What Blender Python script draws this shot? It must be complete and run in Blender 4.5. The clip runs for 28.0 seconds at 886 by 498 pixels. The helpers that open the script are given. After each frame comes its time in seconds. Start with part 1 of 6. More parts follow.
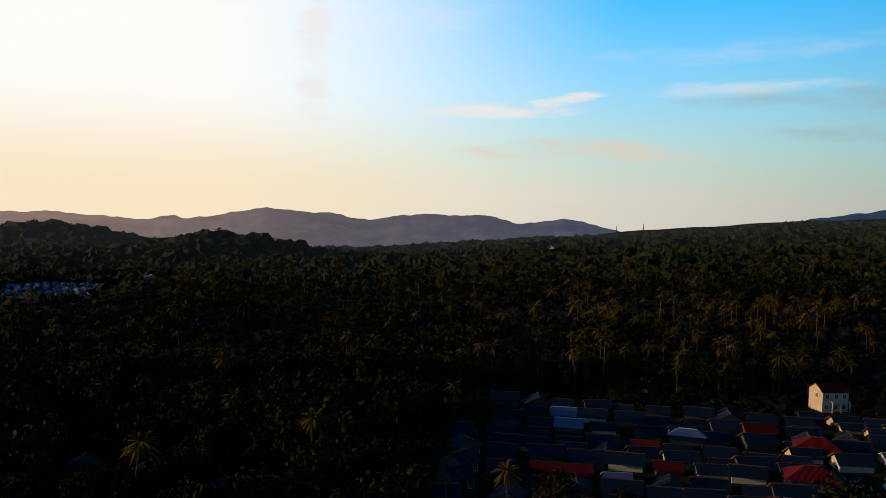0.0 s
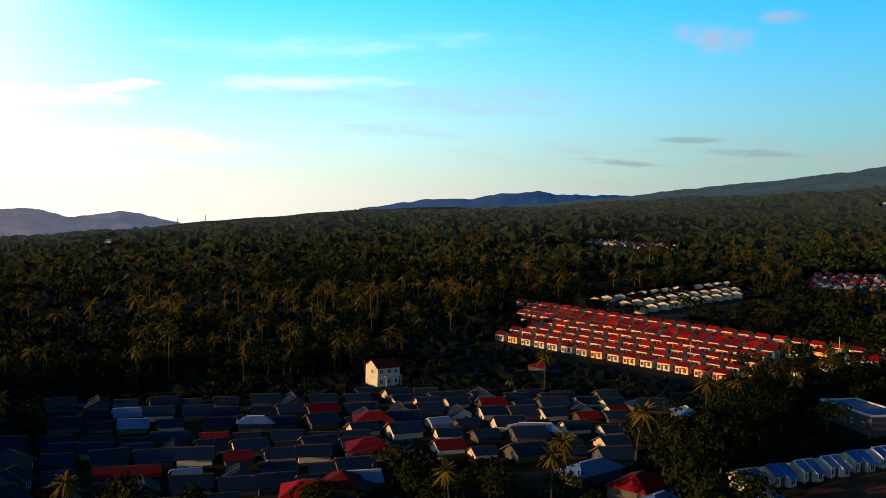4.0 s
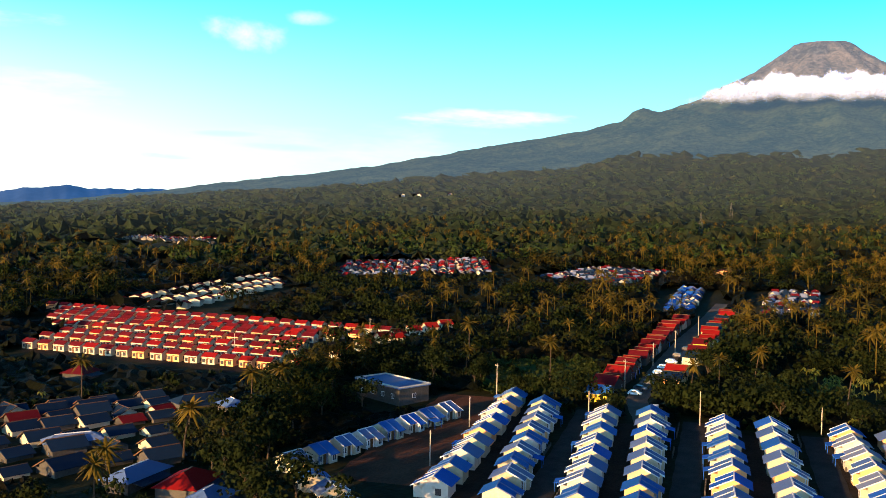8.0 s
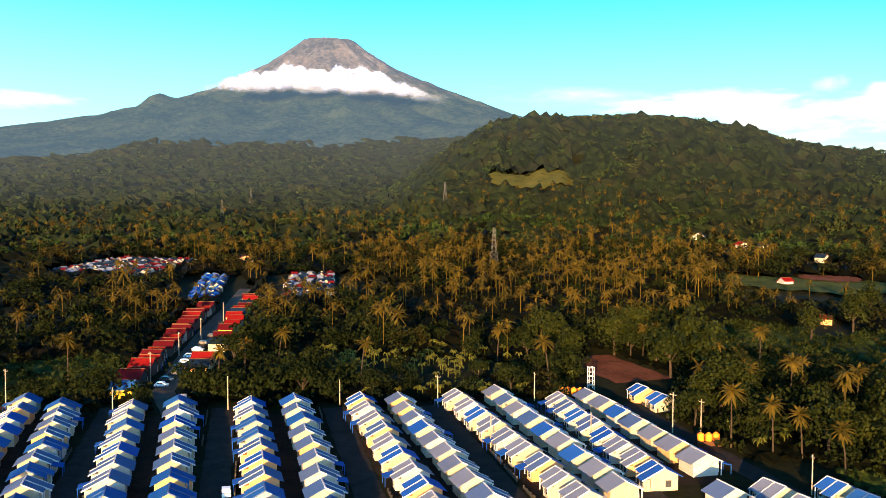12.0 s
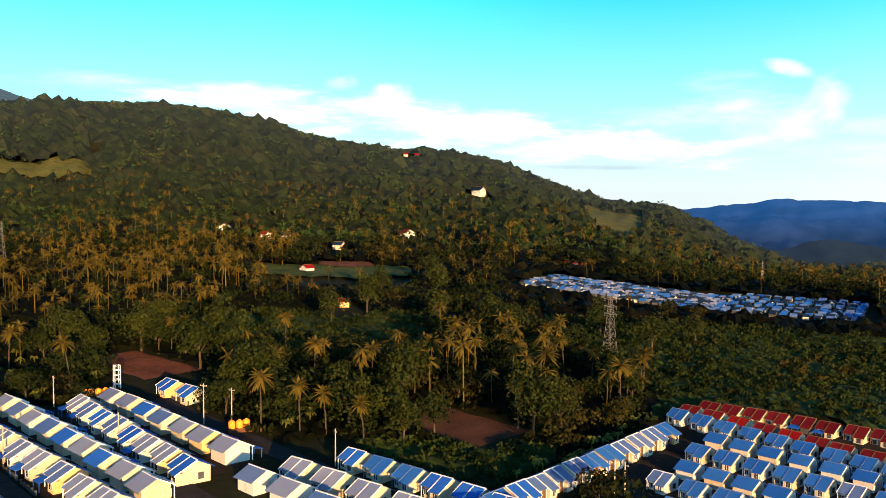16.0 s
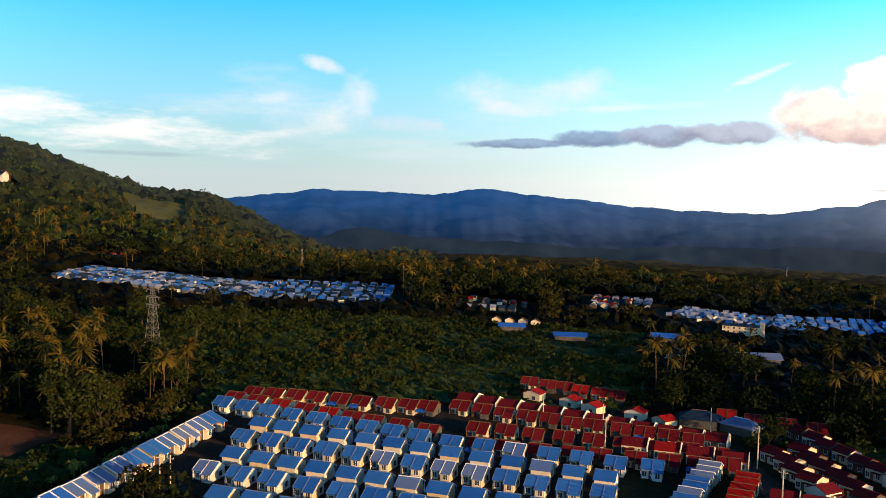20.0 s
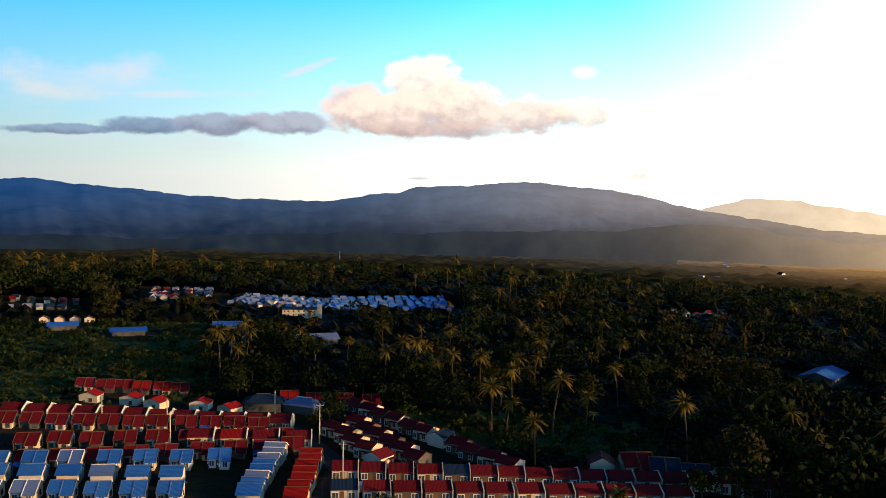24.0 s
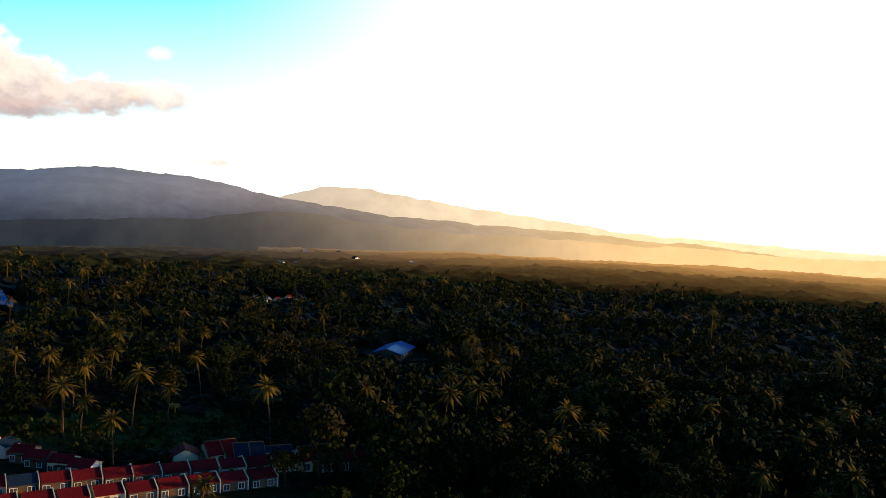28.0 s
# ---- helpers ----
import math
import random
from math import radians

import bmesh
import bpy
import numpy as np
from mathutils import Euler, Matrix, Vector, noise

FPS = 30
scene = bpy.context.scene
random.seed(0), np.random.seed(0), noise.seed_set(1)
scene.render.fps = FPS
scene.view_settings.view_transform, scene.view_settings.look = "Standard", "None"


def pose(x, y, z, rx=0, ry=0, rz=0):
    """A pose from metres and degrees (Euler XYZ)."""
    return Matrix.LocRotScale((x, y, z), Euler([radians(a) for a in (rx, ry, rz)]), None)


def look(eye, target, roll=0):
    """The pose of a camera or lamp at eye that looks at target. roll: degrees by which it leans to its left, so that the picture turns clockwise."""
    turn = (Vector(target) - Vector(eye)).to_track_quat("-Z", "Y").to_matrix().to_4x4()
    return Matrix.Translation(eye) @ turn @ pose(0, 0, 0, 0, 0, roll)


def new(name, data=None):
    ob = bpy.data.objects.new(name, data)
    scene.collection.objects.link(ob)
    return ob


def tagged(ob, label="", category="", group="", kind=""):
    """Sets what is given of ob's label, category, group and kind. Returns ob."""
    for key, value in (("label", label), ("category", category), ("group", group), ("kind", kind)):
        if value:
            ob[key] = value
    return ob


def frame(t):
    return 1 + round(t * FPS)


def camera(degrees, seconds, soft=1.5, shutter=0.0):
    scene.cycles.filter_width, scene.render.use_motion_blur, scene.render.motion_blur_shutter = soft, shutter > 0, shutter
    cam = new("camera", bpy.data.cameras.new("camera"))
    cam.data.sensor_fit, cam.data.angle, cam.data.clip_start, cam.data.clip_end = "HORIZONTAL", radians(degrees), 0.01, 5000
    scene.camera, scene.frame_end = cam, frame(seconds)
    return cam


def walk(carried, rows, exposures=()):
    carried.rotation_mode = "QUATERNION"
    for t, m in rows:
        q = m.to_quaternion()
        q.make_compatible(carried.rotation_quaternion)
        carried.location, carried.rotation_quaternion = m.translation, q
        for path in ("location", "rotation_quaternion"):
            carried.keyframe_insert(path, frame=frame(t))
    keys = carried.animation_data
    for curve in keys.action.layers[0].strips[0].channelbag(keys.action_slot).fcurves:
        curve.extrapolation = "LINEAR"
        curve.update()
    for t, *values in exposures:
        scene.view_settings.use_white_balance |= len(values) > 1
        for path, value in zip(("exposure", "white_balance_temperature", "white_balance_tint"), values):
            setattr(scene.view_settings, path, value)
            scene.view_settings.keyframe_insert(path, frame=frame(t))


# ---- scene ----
from functools import lru_cache

# ---- camera: a drone that hovers and turns ----
EYE = (0.0, 0.0, 64.0)
cam = camera(51.0, 28.0, soft=0.5)
TURN = [
    (0.0, 87.03, -2.09, 0.13), (0.5, 87.11, -1.80, -3.40), (1.0, 87.17, -1.60, -6.76),
    (1.5, 87.21, -1.49, -9.98), (2.0, 87.23, -1.44, -13.37), (2.5, 87.24, -1.45, -16.73),
    (3.0, 87.25, -1.50, -20.13), (3.5, 87.29, -1.57, -23.30), (5.5, 87.50, -1.60, -36.33),
    (6.0, 87.56, -1.49, -39.93), (6.5, 87.59, -1.28, -43.66), (7.0, 87.59, -1.06, -47.30),
    (7.5, 87.57, -0.91, -50.75), (8.0, 87.53, -0.83, -54.27), (8.5, 87.46, -0.78, -57.69),
    (9.0, 87.39, -0.73, -61.20), (9.5, 87.30, -0.67, -64.71), (10.0, 87.22, -0.59, -68.18),
    (10.5, 87.15, -0.48, -71.81), (11.0, 87.09, -0.36, -75.47), (11.5, 87.04, -0.24, -79.34),
    (12.0, 87.00, -0.16, -83.17), (12.5, 86.95, -0.14, -86.74), (14.5, 86.71, -0.21, -101.65),
    (15.0, 86.65, -0.23, -105.04), (15.5, 86.61, -0.26, -108.52), (16.0, 86.55, -0.30, -111.80),
    (16.5, 86.49, -0.35, -115.21), (17.0, 86.42, -0.42, -118.65), (17.5, 86.35, -0.51, -122.26),
    (18.0, 86.30, -0.63, -125.83), (18.5, 86.26, -0.77, -129.18), (19.0, 86.23, -0.93, -132.63),
    (19.5, 86.22, -1.12, -135.99), (20.0, 86.23, -1.32, -139.42), (20.5, 86.24, -1.52, -142.84),
    (21.0, 86.25, -1.63, -146.10), (21.5, 86.24, -1.60, -149.52), (23.5, 86.11, -1.16, -162.94),
    (24.0, 86.08, -1.09, -166.18), (24.5, 86.05, -1.13, -169.24), (25.0, 86.04, -1.24, -172.43),
    (25.5, 86.03, -1.38, -175.64), (26.0, 86.02, -1.53, -178.72), (26.5, 86.01, -1.67, -181.83),
    (27.0, 86.00, -1.79, -184.91), (27.5, 85.98, -1.90, -188.16), (28.0, 85.96, -1.98, -191.62),
]
EXPO = [(0.0, 0.04), (1.5, 0.15), (3.5, 0.58), (5.5, 1.28), (8.0, 2.02), (12.5, 2.28), (17.0, 1.9), (21.0, 1.47), (25.0, 1.3), (28.0, 1.28)]
walk(cam, [(t, pose(*EYE, rx, ry, rz)) for t, rx, ry, rz in TURN], EXPO)

# ---- light: a low warm sun behind the flight, sky all round ----
SUN_AZ, SUN_EL = -86.0, 7.2


def toward(az, el=0.0):
    a, e = radians(az), radians(el)
    return Vector((math.sin(a) * math.cos(e), math.cos(a) * math.cos(e), math.sin(e)))


sun = new("sun", bpy.data.lights.new("sun", "SUN"))
sun.data.energy, sun.data.angle, sun.data.color = 5.0, radians(0.6), (1.0, 0.59, 0.25)
sun.matrix_world = look(toward(SUN_AZ, SUN_EL) * 100, (0, 0, 0))


class Nodes:
    """Short hand to wire a node tree."""

    def __init__(self, tree):
        self.tree = tree
        tree.nodes.clear()

    def add(self, kind, out=0, **given):
        n = self.tree.nodes.new(kind)
        for k, v in given.items():
            if k.startswith("i_"):
                self.feed(n.inputs[k[2:].replace("_", " ")], v)
        return n.outputs[out]

    def feed(self, sock, v):
        if isinstance(v, bpy.types.NodeSocket):
            self.tree.links.new(v, sock)
        else:
            sock.default_value = v

    def math(self, op, a, b=0.0, c=None):
        n = self.tree.nodes.new("ShaderNodeMath")
        n.operation = op
        if c is not None:
            self.feed(n.inputs[2], c)
        self.feed(n.inputs[0], a)
        self.feed(n.inputs[1], b)
        return n.outputs[0]

    def mix(self, f, a, b, blend="MIX"):
        n = self.tree.nodes.new("ShaderNodeMix")
        n.data_type, n.blend_type = "RGBA", blend
        self.feed(n.inputs["Factor"], f)
        self.feed([s for s in n.inputs if s.name == "A" and s.type == "RGBA"][0], a)
        self.feed([s for s in n.inputs if s.name == "B" and s.type == "RGBA"][0], b)
        return [s for s in n.outputs if s.type == "RGBA"][0]

    def ramp(self, v, lo, hi, a=0.0, b=1.0, smooth=True):
        n = self.tree.nodes.new("ShaderNodeMapRange")
        n.interpolation_type = "SMOOTHSTEP" if smooth else "LINEAR"
        for s, x in zip(n.inputs[:5], (v, lo, hi, a, b)):
            self.feed(s, x)
        return n.outputs[0]


def make_sky():
    world = bpy.data.worlds.new("world")
    world.use_nodes = True
    n = Nodes(world.node_tree)
    way = n.add("ShaderNodeTexCoord", 0)
    sep = n.tree.nodes.new("ShaderNodeSeparateXYZ")
    n.feed(sep.inputs[0], way)
    x, y, z = sep.outputs
    deg = 180.0 / math.pi
    el = n.math("MULTIPLY", n.math("ARCSINE", z), deg)
    air = n.tree.nodes.new("ShaderNodeTexSky")
    air.sky_type, air.sun_disc, air.sun_elevation, air.sun_rotation = "NISHITA", False, radians(SUN_EL), radians(SUN_AZ)
    air.air_density, air.dust_density, air.ozone_density = 1.0, 0.6, 2.5
    sky = n.mix(1.0, air.outputs[0], (0.50, 2.75, 3.7, 1), "MULTIPLY")
    # deeper towards the zenith: darkened above the view to cut fill light
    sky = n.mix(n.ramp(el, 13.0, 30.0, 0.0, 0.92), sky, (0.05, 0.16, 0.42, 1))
    s = toward(SUN_AZ, SUN_EL)
    dot = n.tree.nodes.new("ShaderNodeVectorMath")
    dot.operation = "DOT_PRODUCT"
    n.feed(dot.inputs[0], way)
    dot.inputs[1].default_value = s
    # brighter on the sun's half
    sky = n.mix(1.0, sky, n.mix(n.ramp(dot.outputs["Value"], -0.92, 0.28), (0.90, 1.02, 1.05, 1), (4.2, 3.7, 4.3, 1)), "MULTIPLY")
    # a paler quarter beside the volcano, a deeper one across from it
    for az, lo, hi, tint in ((40.0, 0.78, 0.97, (1.32, 1.18, 1.08, 1)), (141.0, 0.76, 0.97, (0.40, 0.74, 0.86, 1))):
        side = n.tree.nodes.new("ShaderNodeVectorMath")
        side.operation = "DOT_PRODUCT"
        n.feed(side.inputs[0], way)
        side.inputs[1].default_value = toward(az, 6.0)
        sky = n.mix(1.0, sky, n.mix(n.ramp(side.outputs["Value"], lo, hi), (1, 1, 1, 1), tint), "MULTIPLY")
    # thin bright air towards the horizon, peach on the sun's side
    low = n.math("POWER", n.ramp(el, 12.5, 0.5, 0.0, 1.0, False), 1.3)
    sky = n.mix(n.math("MULTIPLY", low, 0.86), sky, n.mix(n.ramp(dot.outputs["Value"], -0.85, 0.12), (7.6, 8.0, 8.2, 1), (26, 22.9, 20.0, 1)))
    # warm bright air over the horizon round the sun
    halo = n.math("MULTIPLY", n.ramp(dot.outputs["Value"], -0.12, 0.36), n.ramp(el, 16.0, 12.0))
    glow = n.mix(n.ramp(el, 7.0, 0.0), (30, 29.6, 28.6, 1), (29.0, 24.0, 17.0, 1))
    sky = n.mix(halo, sky, n.mix(1.0, glow, n.mix(n.ramp(y, -0.35, 0.25), (0.82, 0.82, 0.82, 1), (1, 1, 1, 1)), "MULTIPLY"))

    # degrees of turn away from the middle of the flight
    c86, s86 = math.cos(radians(86.0)), math.sin(radians(86.0))
    ahead = n.math("MULTIPLY_ADD", y, c86, n.math("MULTIPLY", x, s86))
    aside = n.math("MULTIPLY_ADD", x, c86, n.math("MULTIPLY", y, -s86))
    turned = n.math("MULTIPLY", n.math("ARCTAN2", aside, ahead), deg)

    def grain(scale, flat, detail=6.0, rough=0.6):
        m = n.tree.nodes.new("ShaderNodeMapping")
        n.feed(m.inputs[0], way)
        m.inputs["Scale"].default_value = (1, 1, flat)
        return n.add("ShaderNodeTexNoise", 0, i_Vector=m.outputs[0], i_Scale=scale, i_Detail=detail, i_Roughness=rough)

    puffy, wispy, billow = grain(24.0, 1.5, 8.0, 0.58), grain(9.0, 5.0, 8.0, 0.62), grain(46.0, 1.3, 5.0, 0.55)
    heap = n.math("ADD", n.math("MULTIPLY", puffy, 0.55), n.math("MULTIPLY", billow, 0.45))

    ragged = {g: n.math("MULTIPLY_ADD", g, k, 1.0 - 0.5 * k) for g, k in ((wispy, 4.6), (puffy, 2.6), (heap, 2.6))}
    swell = n.math("MULTIPLY_ADD", billow, 3.0, -1.5)

    def cloud(sky, a0, e0, w, h, tint, grit, soft, dense, tilt=0.0):
        off = n.math("SUBTRACT", turned, a0 - 86.0)
        up = n.math("MULTIPLY_ADD", off, -tilt, el) if tilt else el
        e = n.math("MULTIPLY_ADD", up, 1.0 / h, -e0 / h)
        a = n.math("MULTIPLY", off, 1.0 / w)
        v = n.math("SUBTRACT", ragged[grit], n.math("MULTIPLY_ADD", a, a, n.math("MULTIPLY", e, e)))
        # shading painted into the tint: greyer below, paler on top of each billow
        body = tint
        if grit is heap:
            body = n.mix(n.ramp(n.math("ADD", e, swell), -1.1, 0.5), (tint[0] * 0.56, tint[1] * 0.53, tint[2] * 0.60, 1), tint)
        return n.mix(n.ramp(v, 0.0, soft, 0.0, dense), sky, body)

    bright, white, pink, grey, cream = (26, 25, 24, 1), (10.5, 10.3, 10.1, 1), (9.6, 7.6, 6.9, 1), (3.6, 4.4, 5.8, 1), (23, 18.5, 14.5, 1)
    for a0, e0, w, h, tint, grit, soft, dense, tilt in CLOUDS(bright, white, pink, grey, cream, puffy, wispy, heap):
        sky = cloud(sky, a0, e0, w, h, tint, grit, soft, dense, tilt)
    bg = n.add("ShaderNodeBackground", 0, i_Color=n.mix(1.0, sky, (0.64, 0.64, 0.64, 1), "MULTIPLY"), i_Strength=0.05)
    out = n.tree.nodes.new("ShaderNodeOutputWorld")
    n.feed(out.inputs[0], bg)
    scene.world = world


def CLOUDS(bright, white, pink, grey, cream, puffy, wispy, heap):
    """Heading, height, half width, half height, tint, grain, softness, density, tilt."""
    dusk, pearl, rose = (3.2, 4.5, 6.6, 1), (9.6, 9.2, 9.4, 1), (13.0, 10.4, 9.2, 1)
    return [
        # thin streaks over the old town
        (3.0, 5.6, 6.5, 0.55, bright, wispy, 1.6, 0.85, 0.03), (7.0, 6.3, 2.6, 0.4, bright, wispy, 1.2, 0.8, 0.16), (9, 3.4, 9, 1.0, cream, wispy, 1.8, 0.75, 0.02), (-8.3, 8.2, 1.3, 5.0, bright, wispy, 1.6, 0.8, 0.0),
        (18, 7.2, 7, 0.5, bright, wispy, 2.2, 0.6, 0.05), (23, 4.6, 8, 0.6, white, wispy, 2.2, 0.6, -0.02), (-2, 10.5, 6, 1.2, bright, wispy, 2.6, 0.5, 0.2), (20, 9.5, 12, 0.8, bright, wispy, 2.6, 0.35, 0.08),
        (27, 6.4, 12, 1.0, white, wispy, 1.6, 0.4, 0.0), (37, 2.9, 3.6, 0.3, grey, wispy, 1.4, 0.6, -0.05), (44.5, 3.6, 3.4, 0.28, grey, wispy, 1.4, 0.6, -0.04), (41, 4.3, 2.4, 0.22, grey, wispy, 1.4, 0.5, 0.0),
        (47, 3.2, 20, 1.9, (9.4, 8.9, 8.6, 1), wispy, 2.6, 0.6, 0.0), (42.2, 10.2, 2.8, 1.1, (11.5, 9.8, 10.2, 1), puffy, 1.8, 0.92, -0.12), (46.3, 11.3, 1.8, 0.5, (11, 9.6, 10.0, 1), puffy, 2.0, 0.7, 0.0),
        (56.5, 5.6, 5, 0.7, white, wispy, 1.6, 0.75, -0.02), (92, 6.2, 8, 0.7, white, wispy, 2.2, 0.45, -0.03),
        # the white bank behind the wooded hill, with heads on its upper edge
        (109, 4.2, 17, 1.8, (11.5, 11.2, 10.8, 1), wispy, 1.8, 0.95, -0.085), (113, 3.4, 16, 1.5, (11.5, 11.2, 10.8, 1), wispy, 1.8, 0.9, -0.05), (108.6, 6.0, 1.5, 0.9, (11, 10.8, 10.5, 1), puffy, 1.4, 0.85, 0.0), (105.6, 6.7, 1.4, 0.6, (11, 10.8, 10.5, 1), puffy, 1.6, 0.7, 0.0),
        # curled wisps in thin veils
        (131.5, 5.2, 6.0, 2.2, white, wispy, 2.8, 0.6, 0.0), (145, 5.2, 8.0, 1.7, white, wispy, 2.8, 0.6, 0.02), (125, 4.6, 5, 1.2, white, wispy, 2.8, 0.5, 0.0),
        (131.8, 7.3, 1.9, 0.55, white, puffy, 1.6, 0.9, -0.25), (134.2, 5.4, 1.3, 1.9, white, puffy, 2.2, 0.95, 0.0), (131.8, 4.0, 4.2, 1.3, white, puffy, 2.2, 0.95, 0.16), (129.3, 5.2, 2.4, 0.5, white, puffy, 1.8, 0.7, 0.05), (136.8, 3.9, 3.2, 0.7, pearl, puffy, 1.8, 0.7, -0.05),
        (141.6, 5.8, 2.8, 1.4, white, puffy, 2.2, 0.9, 0.05), (147.2, 6.3, 2.7, 1.1, white, puffy, 2.2, 0.95, 0.15), (143.6, 4.9, 3.6, 0.55, white, puffy, 1.8, 0.8, 0.0), (151, 5.1, 4.5, 0.35, white, wispy, 1.6, 0.6, 0.05), (157.4, 6.7, 2.0, 0.34, white, wispy, 1.0, 0.85, 0.36),
        (143, 2.4, 22, 1.3, (9.0, 9.4, 9.8, 1), wispy, 2.6, 0.65, 0.0), (121, 1.6, 4, 0.2, grey, wispy, 1.4, 0.5, 0.0),
        # the long dark bar and the heaped evening cloud
        (144.0, 2.8, 4.0, 0.36, dusk, heap, 0.6, 0.85, 0.03), (148.5, 3.15, 3.4, 0.62, dusk, heap, 0.6, 0.9, 0.0), (152.5, 3.4, 3.2, 0.76, (5.0, 5.6, 7.2, 1), heap, 0.6, 0.9, 0.0), (156.5, 3.55, 3.4, 0.85, (6.0, 6.2, 7.4, 1), heap, 0.6, 0.9, 0.0),
        (161.0, 4.5, 2.6, 1.9, rose, heap, 0.55, 0.95, 0.0), (164.8, 5.9, 2.6, 2.1, (15.5, 13.2, 11.4, 1), heap, 0.5, 0.97, 0.0), (163.4, 4.4, 4.2, 1.8, (14.5, 11.8, 10.0, 1), heap, 0.5, 0.96, 0.0), (167.0, 4.8, 3.0, 1.9, (15.0, 12.4, 10.4, 1), heap, 0.5, 0.95, 0.0),
        (171, 4.4, 3.2, 1.4, (14, 11.4, 9.6, 1), heap, 0.6, 0.92, 0.0), (174.4, 4.5, 2.6, 1.2, (15, 12.2, 10.0, 1), heap, 0.7, 0.85, 0.0), (166, 3.4, 6.6, 0.55, (10.5, 8.0, 7.2, 1), heap, 0.7, 0.8, 0.0), (174.6, 6.9, 1.0, 0.5, (16, 14.6, 13, 1), puffy, 1.2, 0.6, 0.0),
        (177.0, 0.75, 3.2, 0.34, (10, 8.2, 7.4, 1), puffy, 1.0, 0.8, 0.0), (164.6, 0.4, 1.2, 0.14, (6.5, 6.2, 6.6, 1), wispy, 1.0, 0.7, 0.0)]


make_sky()

# ---- materials ----


def surface(name, colors, scale=1.0, rough=0.8, metal=0.0, bump=0.0, by="noise", spec=0.06, fine=None, wear=None, thin=0.0, air=0.0):
    """A grainy surface: two colours mixed by coarse and fine noise, and by each piece's own random."""
    m = bpy.data.materials.new(name)
    m.use_nodes = True
    n = Nodes(m.node_tree)
    geo = n.tree.nodes.new("ShaderNodeNewGeometry")
    coarse = n.add("ShaderNodeTexNoise", 0, i_Vector=geo.outputs["Position"], i_Scale=scale, i_Detail=5.0, i_Roughness=0.6)
    small = n.add("ShaderNodeTexNoise", 0, i_Vector=geo.outputs["Position"], i_Scale=fine or scale * 9, i_Detail=3.0)
    f = n.math("ADD", n.math("MULTIPLY", coarse, 0.65), n.math("MULTIPLY", small, 0.35))
    f = n.ramp(f, 0.32, 0.68)
    if by == "object":
        info = n.tree.nodes.new("ShaderNodeObjectInfo")
        f = n.math("ADD", n.math("MULTIPLY", f, 0.45), n.math("MULTIPLY", info.outputs["Random"], 0.55))
    if by == "island":
        f = n.math("ADD", n.math("MULTIPLY", f, 0.6), n.math("MULTIPLY", geo.outputs["Random Per Island"], 0.4))
    col = n.mix(f, (*colors[0], 1), (*colors[1], 1))
    if len(colors) > 2:
        # stands of another kind
        stand = n.add("ShaderNodeTexNoise", 0, i_Vector=geo.outputs["Position"], i_Scale=0.016, i_Detail=4.0, i_Roughness=0.7)
        col = n.mix(n.ramp(stand, 0.50, 0.60), col, n.mix(f, (*colors[2], 1), (*colors[3], 1)))
    if wear:
        col = n.mix(n.math("MULTIPLY", n.ramp(n.add("ShaderNodeTexNoise", 0, i_Vector=geo.outputs["Position"], i_Scale=scale * 2.7, i_Detail=6.0), 0.55, 0.75), 0.8), col, (*wear, 1))
    b = n.tree.nodes.new("ShaderNodeBsdfPrincipled")
    n.feed(b.inputs["Base Color"], col)
    b.inputs["Roughness"].default_value, b.inputs["Metallic"].default_value, b.inputs["Specular IOR Level"].default_value = rough, metal, spec
    if bump:
        n.feed(b.inputs["Normal"], n.add("ShaderNodeBump", 0, i_Strength=bump, i_Distance=0.4, i_Height=small))
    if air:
        # haze painted as emission on far woods, stronger with distance
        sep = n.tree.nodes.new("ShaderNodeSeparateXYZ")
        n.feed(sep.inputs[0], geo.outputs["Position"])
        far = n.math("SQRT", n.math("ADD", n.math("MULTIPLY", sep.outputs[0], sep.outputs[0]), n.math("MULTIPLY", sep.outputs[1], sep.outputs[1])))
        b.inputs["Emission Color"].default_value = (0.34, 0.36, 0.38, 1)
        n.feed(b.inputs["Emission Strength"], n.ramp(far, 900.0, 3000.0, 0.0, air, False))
    end = b.outputs[0]
    if thin:
        t = n.tree.nodes.new("ShaderNodeBsdfTranslucent")
        n.feed(t.inputs[0], col)
        mixer = n.tree.nodes.new("ShaderNodeMixShader")
        mixer.inputs[0].default_value = thin
        n.feed(mixer.inputs[1], end)
        n.feed(mixer.inputs[2], t.outputs[0])
        end = mixer.outputs[0]
    out = n.tree.nodes.new("ShaderNodeOutputMaterial")
    n.feed(out.inputs[0], end)
    return m


